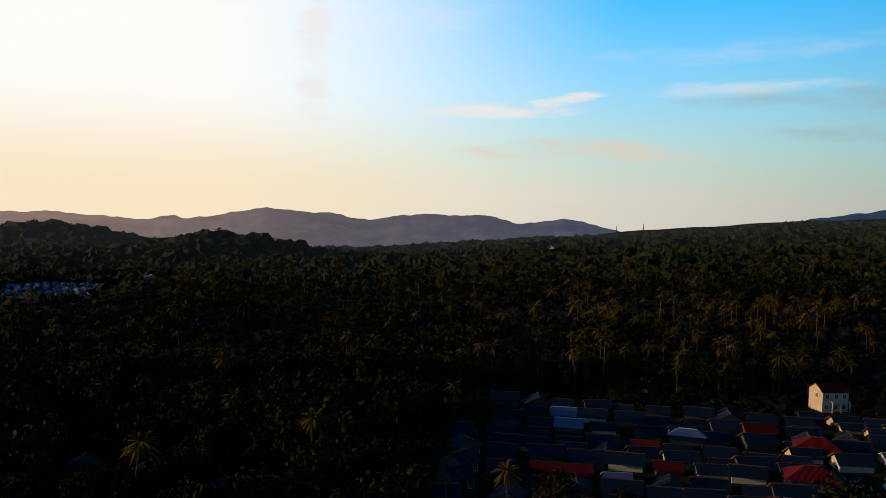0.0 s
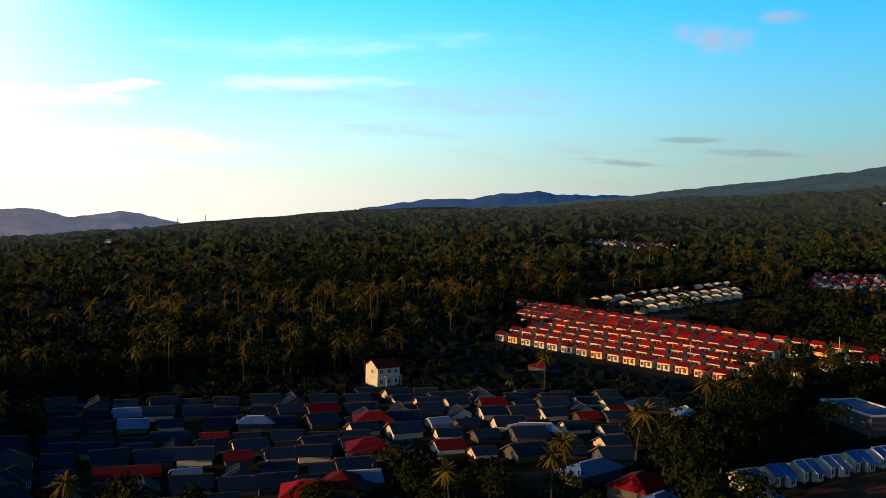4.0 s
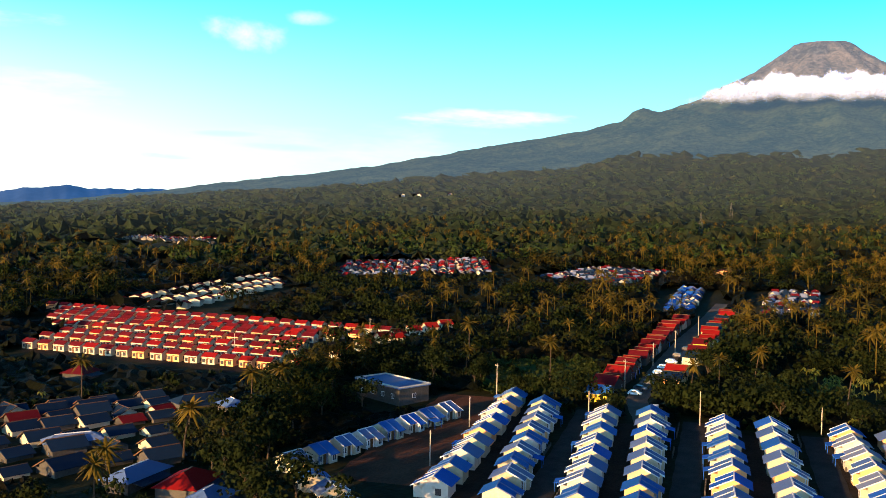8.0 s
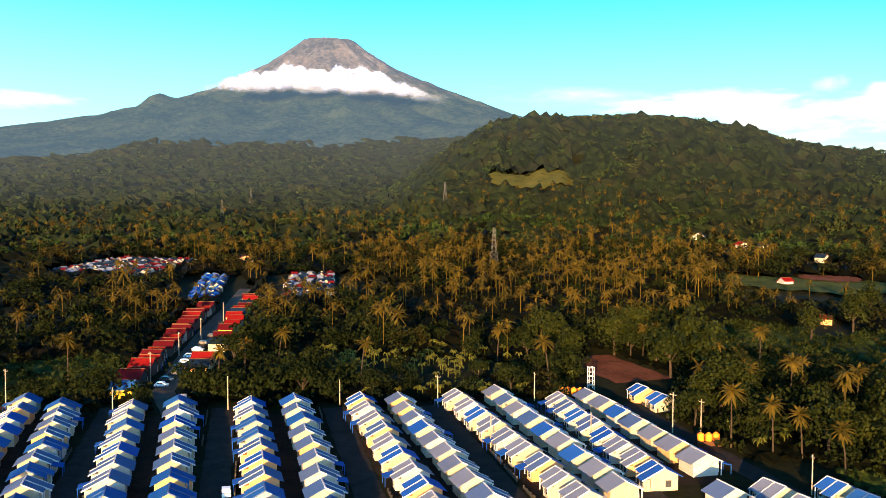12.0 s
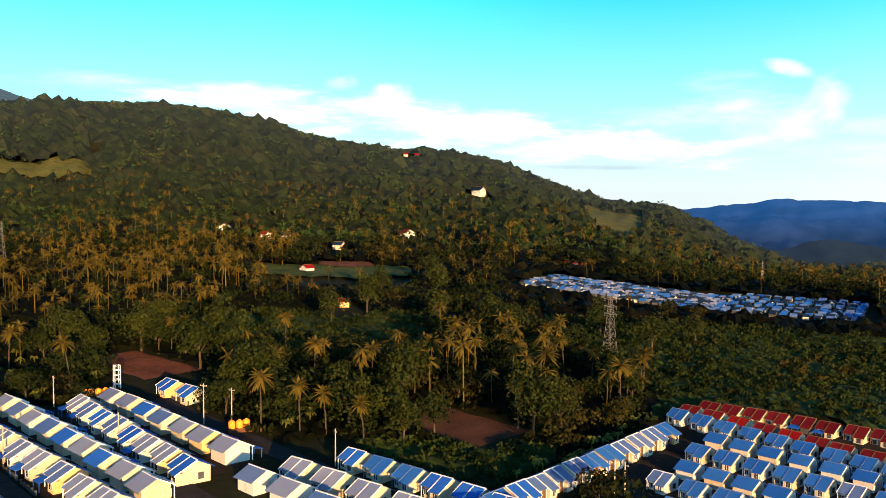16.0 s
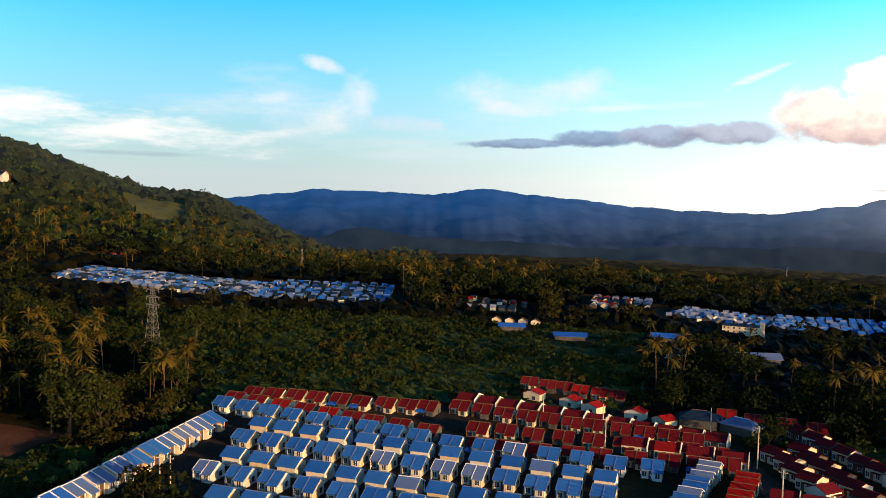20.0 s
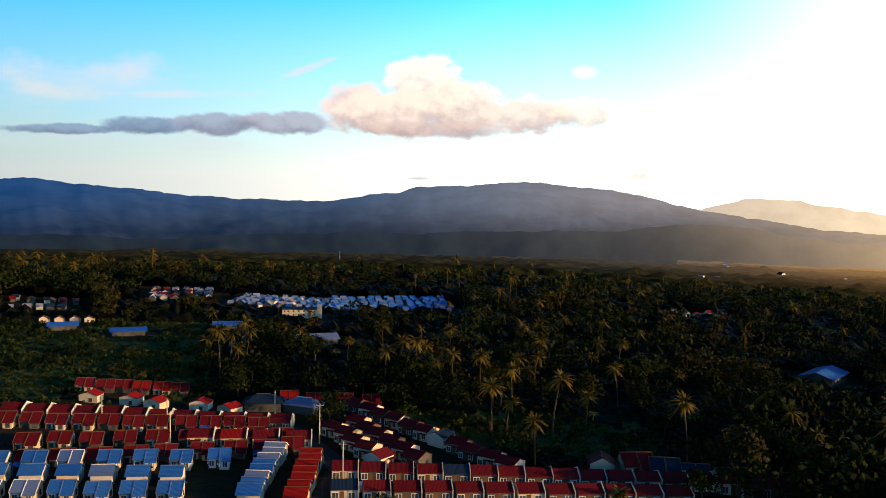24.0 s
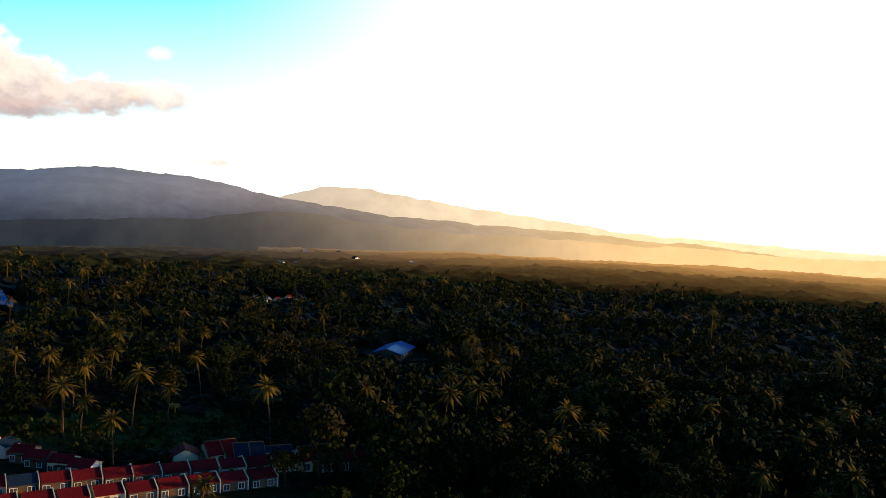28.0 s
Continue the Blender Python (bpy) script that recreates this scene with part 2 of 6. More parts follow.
def sheet_metal(name, a, b, rust=(0.07, 0.05, 0.04)):
    """Corrugated roof sheet: ribs across the slope, a little rust and fading, each roof its own tone."""
    m = bpy.data.materials.new(name)
    m.use_nodes = True
    n = Nodes(m.node_tree)
    local = n.add("ShaderNodeTexCoord", 3)
    info = n.tree.nodes.new("ShaderNodeObjectInfo")
    geo = n.tree.nodes.new("ShaderNodeNewGeometry")
    stain = n.add("ShaderNodeTexNoise", 0, i_Vector=geo.outputs["Position"], i_Scale=0.5, i_Detail=6.0, i_Roughness=0.65)
    col = n.mix(n.math("ADD", n.math("MULTIPLY", stain, 0.4), n.math("MULTIPLY", info.outputs["Random"], 0.6)), (*a, 1), (*b, 1))
    col = n.mix(n.math("MULTIPLY", n.ramp(stain, 0.58, 0.75), 0.25), col, (*rust, 1))
    wave = n.tree.nodes.new("ShaderNodeTexWave")
    wave.bands_direction = "X"
    n.feed(wave.inputs["Vector"], local)
    wave.inputs["Scale"].default_value = 1.3
    ribs = wave.outputs[1]
    b_ = n.tree.nodes.new("ShaderNodeBsdfPrincipled")
    n.feed(b_.inputs["Base Color"], col)
    b_.inputs["Roughness"].default_value, b_.inputs["Metallic"].default_value, b_.inputs["Specular IOR Level"].default_value = 0.75, 0.0, 0.04
    n.feed(b_.inputs["Normal"], n.add("ShaderNodeBump", 0, i_Strength=0.35, i_Distance=0.05, i_Height=ribs))
    out = n.tree.nodes.new("ShaderNodeOutputMaterial")
    n.feed(out.inputs[0], b_.outputs[0])
    return m


def painted_haze(name, base, tints, low=0.0):
    """A distant range with its haze painted as emission. tints: (x of the world, colour of the haze) from east to west.
    """
    m = bpy.data.materials.new(name)
    m.use_nodes = True
    n = Nodes(m.node_tree)
    geo = n.tree.nodes.new("ShaderNodeNewGeometry")
    sep = n.tree.nodes.new("ShaderNodeSeparateXYZ")
    n.feed(sep.inputs[0], geo.outputs["Position"])
    f = n.ramp(n.add("ShaderNodeTexNoise", 0, i_Vector=geo.outputs["Position"], i_Scale=0.006, i_Detail=8.0, i_Roughness=0.65), 0.35, 0.65)
    b = n.tree.nodes.new("ShaderNodeBsdfPrincipled")
    n.feed(b.inputs["Base Color"], n.mix(f, (*[c * 0.7 for c in base], 1), (*[c * 1.3 for c in base], 1)))
    b.inputs["Roughness"].default_value, b.inputs["Specular IOR Level"].default_value = 1.0, 0.0
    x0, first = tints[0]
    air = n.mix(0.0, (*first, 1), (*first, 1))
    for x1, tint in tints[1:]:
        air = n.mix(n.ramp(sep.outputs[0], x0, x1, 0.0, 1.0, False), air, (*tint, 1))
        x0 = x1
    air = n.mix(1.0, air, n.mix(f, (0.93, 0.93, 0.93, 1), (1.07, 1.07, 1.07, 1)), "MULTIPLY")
    # lower slopes darkened in the emission: valley shade painted in
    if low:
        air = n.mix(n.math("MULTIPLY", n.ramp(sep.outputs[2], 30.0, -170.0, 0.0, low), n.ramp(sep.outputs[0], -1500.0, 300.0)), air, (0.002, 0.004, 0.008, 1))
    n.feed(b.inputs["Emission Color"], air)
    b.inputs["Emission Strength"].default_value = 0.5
    out = n.tree.nodes.new("ShaderNodeOutputMaterial")
    n.feed(out.inputs[0], b.outputs[0])
    return m


def mountain():
    """Wooded slopes, bare rock and ash above, with gullies; blue emission painted in as haze."""
    m = bpy.data.materials.new("mountain_slope")
    m.use_nodes = True
    n = Nodes(m.node_tree)
    geo = n.tree.nodes.new("ShaderNodeNewGeometry")
    sep = n.tree.nodes.new("ShaderNodeSeparateXYZ")
    n.feed(sep.inputs[0], geo.outputs["Position"])
    big = n.add("ShaderNodeTexNoise", 0, i_Vector=geo.outputs["Position"], i_Scale=0.006, i_Detail=7.0, i_Roughness=0.65)
    small = n.add("ShaderNodeTexNoise", 0, i_Vector=geo.outputs["Position"], i_Scale=0.05, i_Detail=5.0, i_Roughness=0.7)
    f = n.ramp(n.math("ADD", n.math("MULTIPLY", big, 0.5), n.math("MULTIPLY", small, 0.5)), 0.38, 0.62)
    wood = n.mix(f, (0.004, 0.010, 0.005, 1), (0.026, 0.034, 0.014, 1))
    rock = n.mix(f, (0.030, 0.032, 0.036, 1), (0.105, 0.092, 0.084, 1))
    edge = n.math("ADD", sep.outputs[2], n.math("MULTIPLY", n.math("SUBTRACT", big, 0.5), 120.0))
    b = n.tree.nodes.new("ShaderNodeBsdfPrincipled")
    n.feed(b.inputs["Base Color"], n.mix(n.ramp(edge, 470.0, 640.0), wood, rock))
    b.inputs["Roughness"].default_value, b.inputs["Specular IOR Level"].default_value = 1.0, 0.0
    n.feed(b.inputs["Normal"], n.add("ShaderNodeBump", 0, i_Strength=0.9, i_Distance=9.0, i_Height=small))
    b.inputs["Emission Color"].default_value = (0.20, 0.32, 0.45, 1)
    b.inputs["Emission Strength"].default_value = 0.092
    out = n.tree.nodes.new("ShaderNodeOutputMaterial")
    n.feed(out.inputs[0], b.outputs[0])
    return m


MAT = {
    "ground": surface("scrub_ground", [(0.0036, 0.0051, 0.0012), (0.0135, 0.0144, 0.0039)], 0.05, 0.95, bump=0.6, fine=0.6, wear=(0.012, 0.0084, 0.0048)),
    "dry_meadow": surface("dry_hill_grass", [(0.034, 0.042, 0.008), (0.090, 0.080, 0.016)], 0.03, 0.95, bump=0.8, fine=0.3, wear=(0.016, 0.021, 0.006)),
    "rough_grass": surface("rough_grass", [(0.0055, 0.0121, 0.0021), (0.0297, 0.0444, 0.0067)], 0.07, 0.95, bump=0.8, fine=0.7, wear=(0.0119, 0.0181, 0.0042)),
    "soil": surface("bare_soil", [(0.0382, 0.0151, 0.0076), (0.0765, 0.0328, 0.0168)], 0.12, 0.95, bump=0.4, fine=1.6),
    "red_soil": surface("red_earth", [(0.062, 0.019, 0.0085), (0.125, 0.044, 0.021)], 0.12, 0.95, bump=0.4, fine=0.9, wear=(0.03, 0.02, 0.008)),
    "field": surface("olive_field_grass", [(0.017, 0.031, 0.005), (0.058, 0.068, 0.014)], 0.05, 0.95, bump=0.8, fine=0.4, wear=(0.014, 0.02, 0.005)),
    # lighter copy of the leaf colour: sunlight on large crowns painted in
    "tree_leaf": surface("sunlit_tree_leaves", [(0.00272, 0.00629, 0.001066), (0.02331, 0.02664, 0.003434)], 0.05, 0.6, by="island", spec=0.04, fine=0.5, thin=0.1),
    "yard": surface("yard_earth", [(0.0086, 0.0063, 0.0047), (0.0217, 0.0158, 0.011)], 0.2, 0.95, bump=0.4, fine=2.0, wear=(0.0047, 0.0063, 0.0024)),
    "asphalt": surface("worn_asphalt", [(0.0138, 0.0126, 0.0122), (0.0275, 0.0252, 0.0229)], 0.3, 0.9, bump=0.2, fine=4.0),
    "leaf": surface("broad_leaves", [(0.0011, 0.0027, 0.0014), (0.013, 0.0171, 0.0039), (0.0016, 0.0024, 0.0014), (0.0259, 0.0217, 0.0049)], 0.03, 0.6, by="island", spec=0.008, fine=0.4, thin=0.02),
    # near-black copy of the leaf colour: shade between crowns painted in
    "shade_leaf": surface("shaded_understory_leaves", [(0.0005, 0.001, 0.0007), (0.0043, 0.0048, 0.0014), (0.0007, 0.001, 0.0007), (0.0061, 0.005, 0.0017)], 0.04, 0.8, spec=0.02, fine=0.7, bump=1.0, air=0.042),
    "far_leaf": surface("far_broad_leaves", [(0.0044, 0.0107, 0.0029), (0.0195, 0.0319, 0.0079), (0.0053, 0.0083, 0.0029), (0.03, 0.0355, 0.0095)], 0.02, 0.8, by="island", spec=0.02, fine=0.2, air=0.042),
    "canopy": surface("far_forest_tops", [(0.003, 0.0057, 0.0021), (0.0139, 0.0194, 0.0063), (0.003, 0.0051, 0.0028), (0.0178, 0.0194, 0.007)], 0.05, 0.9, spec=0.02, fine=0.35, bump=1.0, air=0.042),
    "palm": surface("palm_fronds", [(0.006344, 0.00915, 0.001952), (0.08628, 0.05734, 0.00915)], 0.03, 0.5, by="island", spec=0.008, fine=0.4, thin=0.02),
    "scrub": surface("scrub_leaves", [(0.0038, 0.0084, 0.0013), (0.023, 0.0299, 0.0048)], 0.03, 0.6, by="island", spec=0.04, fine=0.4, thin=0.15),
    "banana": surface("banana_leaves", [(0.031, 0.04419, 0.00576), (0.1061, 0.09828, 0.01634)], 0.05, 0.45, by="island", spec=0.05, fine=0.5, thin=0.25),
    "bark": surface("grey_bark", [(0.0206, 0.0152, 0.0097), (0.0449, 0.0331, 0.0227)], 0.6, 0.95, bump=0.3),
    "cream": surface("cream_plaster", [(0.2696, 0.219, 0.1381), (0.3519, 0.3188, 0.247)], 0.25, 0.9, by="object", fine=2.0, wear=(0.211, 0.1686, 0.123)),
    "white": surface("white_plaster", [(0.2761, 0.2632, 0.2318), (0.3764, 0.3573, 0.3136)], 0.25, 0.9, by="object", fine=2.0, wear=(0.2135, 0.1882, 0.1568)),
    "orange": surface("orange_plaster", [(0.459, 0.213, 0.082), (0.541, 0.295, 0.139)], 0.25, 0.9, by="object", fine=2.0),
    "yellow": surface("yellow_plaster", [(0.492, 0.295, 0.0246), (0.558, 0.369, 0.0574)], 0.25, 0.9, fine=2.0),
    "grey": surface("grey_render", [(0.0241, 0.0225, 0.0209), (0.0681, 0.0622, 0.0544)], 0.25, 0.95, by="object", fine=2.0),
    "trim": surface("white_fascia_paint", [(0.344, 0.344, 0.336), (0.476, 0.476, 0.459)], 0.6, 0.7, fine=3.0),
    "glass": surface("dark_window_glass", [(0.02, 0.022, 0.026), (0.05, 0.05, 0.055)], 0.5, 0.15, spec=0.6),
    "timber": surface("brown_door_timber", [(0.05, 0.024, 0.012), (0.11, 0.06, 0.03)], 0.8, 0.7, by="object"),
    "roof_blue": sheet_metal("blue_grey_roof_sheet", (0.0252, 0.0714, 0.1904), (0.0884, 0.119, 0.1938)),
    "roof_pale": sheet_metal("pale_grey_roof_sheet", (0.0731, 0.1006, 0.172), (0.1535, 0.1703, 0.215)),
    "dust": surface("dusty_road", [(0.060, 0.050, 0.042), (0.105, 0.088, 0.070)], 0.2, 0.95, bump=0.2, fine=2.0),
    "roof_sky": sheet_metal("sky_blue_roof_sheet", (0.0055, 0.050, 0.200), (0.0185, 0.086, 0.255), (0.02, 0.045, 0.09)),
    "roof_bright": sheet_metal("bright_blue_roof_sheet", (0.0060, 0.0430, 0.2300), (0.018, 0.092, 0.310), (0.02, 0.045, 0.10)),
    "roof_red": sheet_metal("red_roof_sheet", (0.1142, 0.0027, 0.0036), (0.1714, 0.0069, 0.0058)),
    "roof_dull": sheet_metal("dark_red_roof_sheet", (0.051, 0.0027, 0.0048), (0.0918, 0.0061, 0.0082), (0.034, 0.014, 0.012)),
    "roof_zinc": sheet_metal("weathered_zinc_roof_sheet", (0.0022, 0.0078, 0.0215), (0.0085, 0.0200, 0.0400), (0.014, 0.011, 0.010)),
    "steel": surface("galvanised_steel", [(0.048, 0.048, 0.0464), (0.104, 0.1, 0.096)], 0.5, 0.6),
    "pole": surface("weathered_pole", [(0.196, 0.161, 0.119), (0.294, 0.252, 0.196)], 0.4, 0.8),
    "tank": surface("orange_plastic_tank", [(0.70, 0.17, 0.012), (0.80, 0.24, 0.03)], 0.5, 0.5),
    "paint_white": surface("white_car_paint", [(0.70, 0.70, 0.69), (0.78, 0.78, 0.77)], 0.5, 0.3, spec=0.5),
    "paint_dark": surface("dark_car_paint", [(0.02, 0.022, 0.03), (0.05, 0.05, 0.06)], 0.5, 0.3, spec=0.5),
    "rubber": surface("tyre_rubber", [(0.02, 0.02, 0.02), (0.04, 0.04, 0.04)], 1.0, 0.9),
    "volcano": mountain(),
    # far ranges: haze and sunset glare put into emission tints
    "hazy_west": painted_haze("hazy_far_range", (0.03, 0.03, 0.04), [(600.0, (0.112, 0.128, 0.188)), (-600.0, (0.21, 0.18, 0.203)), (-1800.0, (0.465, 0.315, 0.255))]),
    "hazy_blue": painted_haze("blue_far_range", (0.008, 0.014, 0.03), [(2700.0, (0.006, 0.043, 0.132)), (1500.0, (0.046, 0.076, 0.132)), (900.0, (0.105, 0.122, 0.158)), (0.0, (0.225, 0.195, 0.19)), (-900.0, (0.435, 0.315, 0.203)), (-1900.0, (0.712, 0.465, 0.195))], 0.82),
    "hazy_foot": painted_haze("hazy_foothills", (0.006, 0.010, 0.012), [(1900.0, (0.005, 0.015, 0.036)), (1000.0, (0.016, 0.025, 0.042)), (500.0, (0.045, 0.047, 0.053)), (0.0, (0.105, 0.090, 0.078)), (-400.0, (0.30, 0.22, 0.15)), (-800.0, (0.60, 0.41, 0.22)), (-1300.0, (1.0, 0.62, 0.27))], 0.6),
    "hazy_sun": painted_haze("sunward_far_range", (0.02, 0.02, 0.025), [(200.0, (0.375, 0.315, 0.277)), (-400.0, (0.6, 0.473, 0.338)), (-1200.0, (0.862, 0.66, 0.42)), (-2100.0, (1.05, 0.75, 0.413))]),
}

# ---- the lie of the land ----


def step(a, b, v):
    v = np.clip((v - a) / (b - a), 0, 1)
    return v * v * (3 - 2 * v)


def bump_at(x, y, cx, cy, rx, ry, h):
    return h * np.exp(-(((x - cx) / rx) ** 2 + ((y - cy) / ry) ** 2))


def waves(x, y, size):
    """Slow rolling of the ground, about -1 to 1."""
    u, v = x / size, y / size
    return (np.sin(1.7 * u + 0.6 * np.sin(1.3 * v)) + np.sin(2.3 * v + 1.1 * np.sin(0.9 * u) + 2.0) + 0.6 * np.sin(3.9 * u - 2.7 * v + 0.5)
            + 0.4 * np.sin(6.1 * u + 5.3 * v) + 0.25 * np.sin(11.0 * u - 9.0 * v)) / 2.6


def lay(x, y):
    """The slope without its hills."""
    d = np.hypot(x, y)
    az = np.degrees(np.arctan2(x, y))
    away = np.abs((az - 80.0 + 180) % 360 - 180)
    c = np.cos(np.radians(away))
    z = 0.035 * d * c
    far = np.maximum(d - 450, 0)
    z = z + far * np.where(c > 0, 0.014 * c, 0.0) - 0.010 * far
    # the land falls away on both sides of the volcano's flank
    turn = (az - 80.0 + 180) % 360 - 180
    south, west = step(38, 51, turn), step(52, 100, -turn)
    out = np.maximum(d - 520, 0)
    edge = 0.035 * 520 * c
    z = np.where(d > 520, z + south * (edge - 0.066 * out - z) + west * (edge - 0.047 * out - z), z)
    return z - 0.0095 * np.maximum(d - 1300, 0) * step(-14, -5, az) * (1 - step(30, 42, az))


HILL_AZ = (80, 86, 89, 92.5, 95.6, 98.5, 101.5, 103.3, 105.5, 109.5, 112.3, 114.3, 116.4, 118.2, 120.3, 122.3, 124.8, 126.1, 127.9, 129, 131, 134)
HILL_UP = (1.0, 4.6, 5.0, 4.8, 4.85, 4.58, 4.15, 3.45, 3.0, 2.45, 2.25, 1.98, 1.31, 0.7, -0.05, -0.5, -0.55, -1.0, -1.9, -2.6, -3.4, -4.5)
CREST = 1750.0


def terrain(x, y):
    x, y = np.asarray(x, float), np.asarray(y, float)
    d = np.hypot(x, y)
    az = np.degrees(np.arctan2(x, y))
    z = lay(x, y)
    # the long wooded hill, by the slope of its crest
    top = EYE[2] + CREST * np.tan(np.radians(np.interp(az, HILL_AZ, HILL_UP))) - 7
    crest = np.maximum(top - lay(CREST * np.sin(np.radians(az)), CREST * np.cos(np.radians(az))), 0) * step(76, 84, az) * (1 - step(131, 136, az))
    rise = step(800, CREST, d)
    gully = 1 + 0.06 * np.sin(az * 1.9 + 0.006 * d) * rise * (1 - rise) * 4 + 0.03 * np.sin(az * 4.3 - 0.009 * d) * rise * (1 - rise) * 4
    z = z + crest * rise * gully * (1 - 0.75 * step(CREST, 3000, d))
    z = z - 0.07 * np.maximum(d - 1850, 0) * step(103, 114, az)
    # low wooded hills on the other side
    z = z + bump_at(x, y, -890, 2040, 230, 300, 64) + bump_at(x, y, -640, 1560, 120, 200, 14) + bump_at(x, y, -345, 1450, 150, 200, 42) + bump_at(x, y, -150, 2600, 500, 300, 9) + bump_at(x, y, 690, 1950, 170, 250, 14)
    z = z + waves(x, y, 210.0) * np.clip((d - 380) / 900, 0, 1) * 6.0
    # the volcano
    px, py = 4150 * math.sin(radians(76.2)), 4150 * math.cos(radians(76.2))
    r = np.hypot(x - px, y - py)
    ang = np.arctan2(x - px, y - py)
    gully = 1 + 0.06 * np.sin(9 * ang + 0.004 * r) + 0.045 * np.sin(23 * ang + 2 + 0.003 * r) + 0.02 * np.sin(51 * ang)
    cone = 470 * np.exp(-np.maximum(r * gully - 95, 0) / 560.0) + 130 * np.exp(-((r / 1500.0) ** 2))
    z = z + cone * step(1500, 2600, d)
    for az_, r_, wide, h in ((66.0, 3720, 62, 64), (67.7, 3720, 60, 34), (70.6, 3980, 60, 22)):
        z = z + bump_at(x, y, r_ * math.sin(radians(az_)), r_ * math.cos(radians(az_)), 130, wide, h)
    z = z + bump_at(x, y, 3800 * math.sin(radians(61)), 3800 * math.cos(radians(61)), 520, 560, 44) + bump_at(x, y, 3900 * math.sin(radians(50)), 3900 * math.cos(radians(50)), 640, 640, 52)
    return z


def tz(x, y):
    return float(terrain(x, y))


def mesh_of(name, verts, faces, material, smooth=False):
    """A mesh from arrays: verts (n, 3), faces (m, 3 or 4)."""
    verts, faces = np.asarray(verts, np.float32), np.asarray(faces, np.int32)
    me = bpy.data.meshes.new(name)
    k = faces.shape[1]
    me.vertices.add(len(verts))
    me.vertices.foreach_set("co", verts.ravel())
    me.loops.add(faces.size)
    me.loops.foreach_set("vertex_index", faces.ravel())
    me.polygons.add(len(faces))
    me.polygons.foreach_set("loop_start", np.arange(0, faces.size, k, dtype=np.int32))
    me.polygons.foreach_set("use_smooth", np.full(len(faces), smooth))
    me.update(calc_edges=True)
    me.materials.append(material)
    return me


def grid_faces(nu, nv):
    i, j = np.meshgrid(np.arange(nu - 1), np.arange(nv - 1), indexing="ij")
    a = (i * nv + j).ravel()
    return np.stack([a, a + nv, a + nv + 1, a + 1], 1)


def build_ground():
    rad = np.concatenate([np.linspace(0, 140, 8), np.geomspace(150, 4800, 150)])
    az = np.radians(np.arange(0, 361, 1.0))
    a, r = np.meshgrid(az, rad, indexing="ij")
    x, y = r * np.sin(a), r * np.cos(a)
    under = 45 * step(2950, 3150, r) * step(math.radians(26), math.radians(36), a) * (1 - step(math.radians(108), math.radians(118), a))
    v = np.stack([x, y, terrain(x, y) - under], -1).reshape(-1, 3)
    f = grid_faces(len(az), len(rad))[:, ::-1]
    tagged(new("ground", mesh_of("ground", v, f, MAT["ground"], True)), "wooded sloping land that rises to a volcano", "ground", kind="structure")


build_ground()


def range_mesh(name, a0, a1, dist, heights, material, label, seed, deep=1500):
    """A far mountain range: an arc of rough slopes with a crest of summed waves."""
    na, nd = 420, 26
    az = np.linspace(a0, a1, na)
    t = np.linspace(0, 1, nd)
    rng = np.random.default_rng(seed)
    ph = rng.uniform(0, 6.28, 8)
    fr = 0.22 * 1.42 ** np.arange(12) * rng.uniform(0.8, 1.25, 12)
    ph = rng.uniform(0, 6.28, 12)
    el = heights(az) + sum(0.05 * (0.22 / f) ** 0.42 * np.sin(az * f + p + np.sin(az * 0.31 + p)) for f, p in zip(fr, ph))
    A, Tt = np.meshgrid(az, t, indexing="ij")
    top = EYE[2] + dist * np.tan(np.radians(el))[:, None]
    D = dist - deep * (1 - Tt)
    X, Y = D * np.sin(np.radians(A)), D * np.cos(np.radians(A))
    base = -330.0
    spur = waves(X + 300 * seed, Y, 230.0) * 26 + waves(X, Y + 500 * seed, 90.0) * 12 + waves(X + 900, Y, 36.0) * 5
    Z = base + (top - base) * Tt ** 0.9 + spur * np.clip(Tt * (1 - Tt) * 4, 0, 1)
    v = np.stack([X, Y, Z], -1).reshape(-1, 3)
    tagged(new(name, mesh_of(name, v, grid_faces(na, nd)[:, ::-1], material, True)), label, "mountain range", kind="structure")


def crest_line(*knots):
    """Height of a crest over its heading, eased between a few summits and saddles."""
    k = np.array(knots)
    return lambda a: np.interp(a, k[:, 0], k[:, 1])


WEST = crest_line((-75, -1.5), (-40, -1.2), (-26, -1.42), (-23.3, -1.28), (-18.4, -1.9), (-16.3, -1.4), (-15.5, -1.62), (-11.1, -0.8), (-6.5, -0.93), (-4.7, -1.28), (-2.5, -0.95), (-0.6, -0.83), (2.5, -0.87), (4.5, -1.25), (7.4, -0.83), (10.5, -1.44), (12.6, -2.4))
NORTH = crest_line((20, -0.6), (24, 0.2), (27, 0.45), (28.4, 0.5), (30.1, 0.85), (32.2, 1.03), (33.9, 0.88), (37, 1.05), (42, 0.6))
SOUTH = crest_line((112, -0.9), (125.5, -0.85), (128.9, -0.67), (131.5, -0.35), (136, -0.2), (139, -0.36), (142.5, -0.05), (146.3, -0.47), (151.2, -0.85), (155.7, -1.12), (158, -1.12), (163.3, -0.62), (164.6, -0.1), (168.4, 0.12), (170.3, 0.35), (172.7, 0.2), (177.2, -0.26), (181.7, -1.15), (188, -1.95), (197, -2.6), (214, -3.5))
SUNWARD = crest_line((176, -2.2), (181, -1.3), (183.2, -0.7), (184.6, -0.36), (187.2, -0.5), (193, -1.35), (199.3, -2.2), (204.3, -2.75), (212, -3.15), (218, -3.2), (250, -3.4))
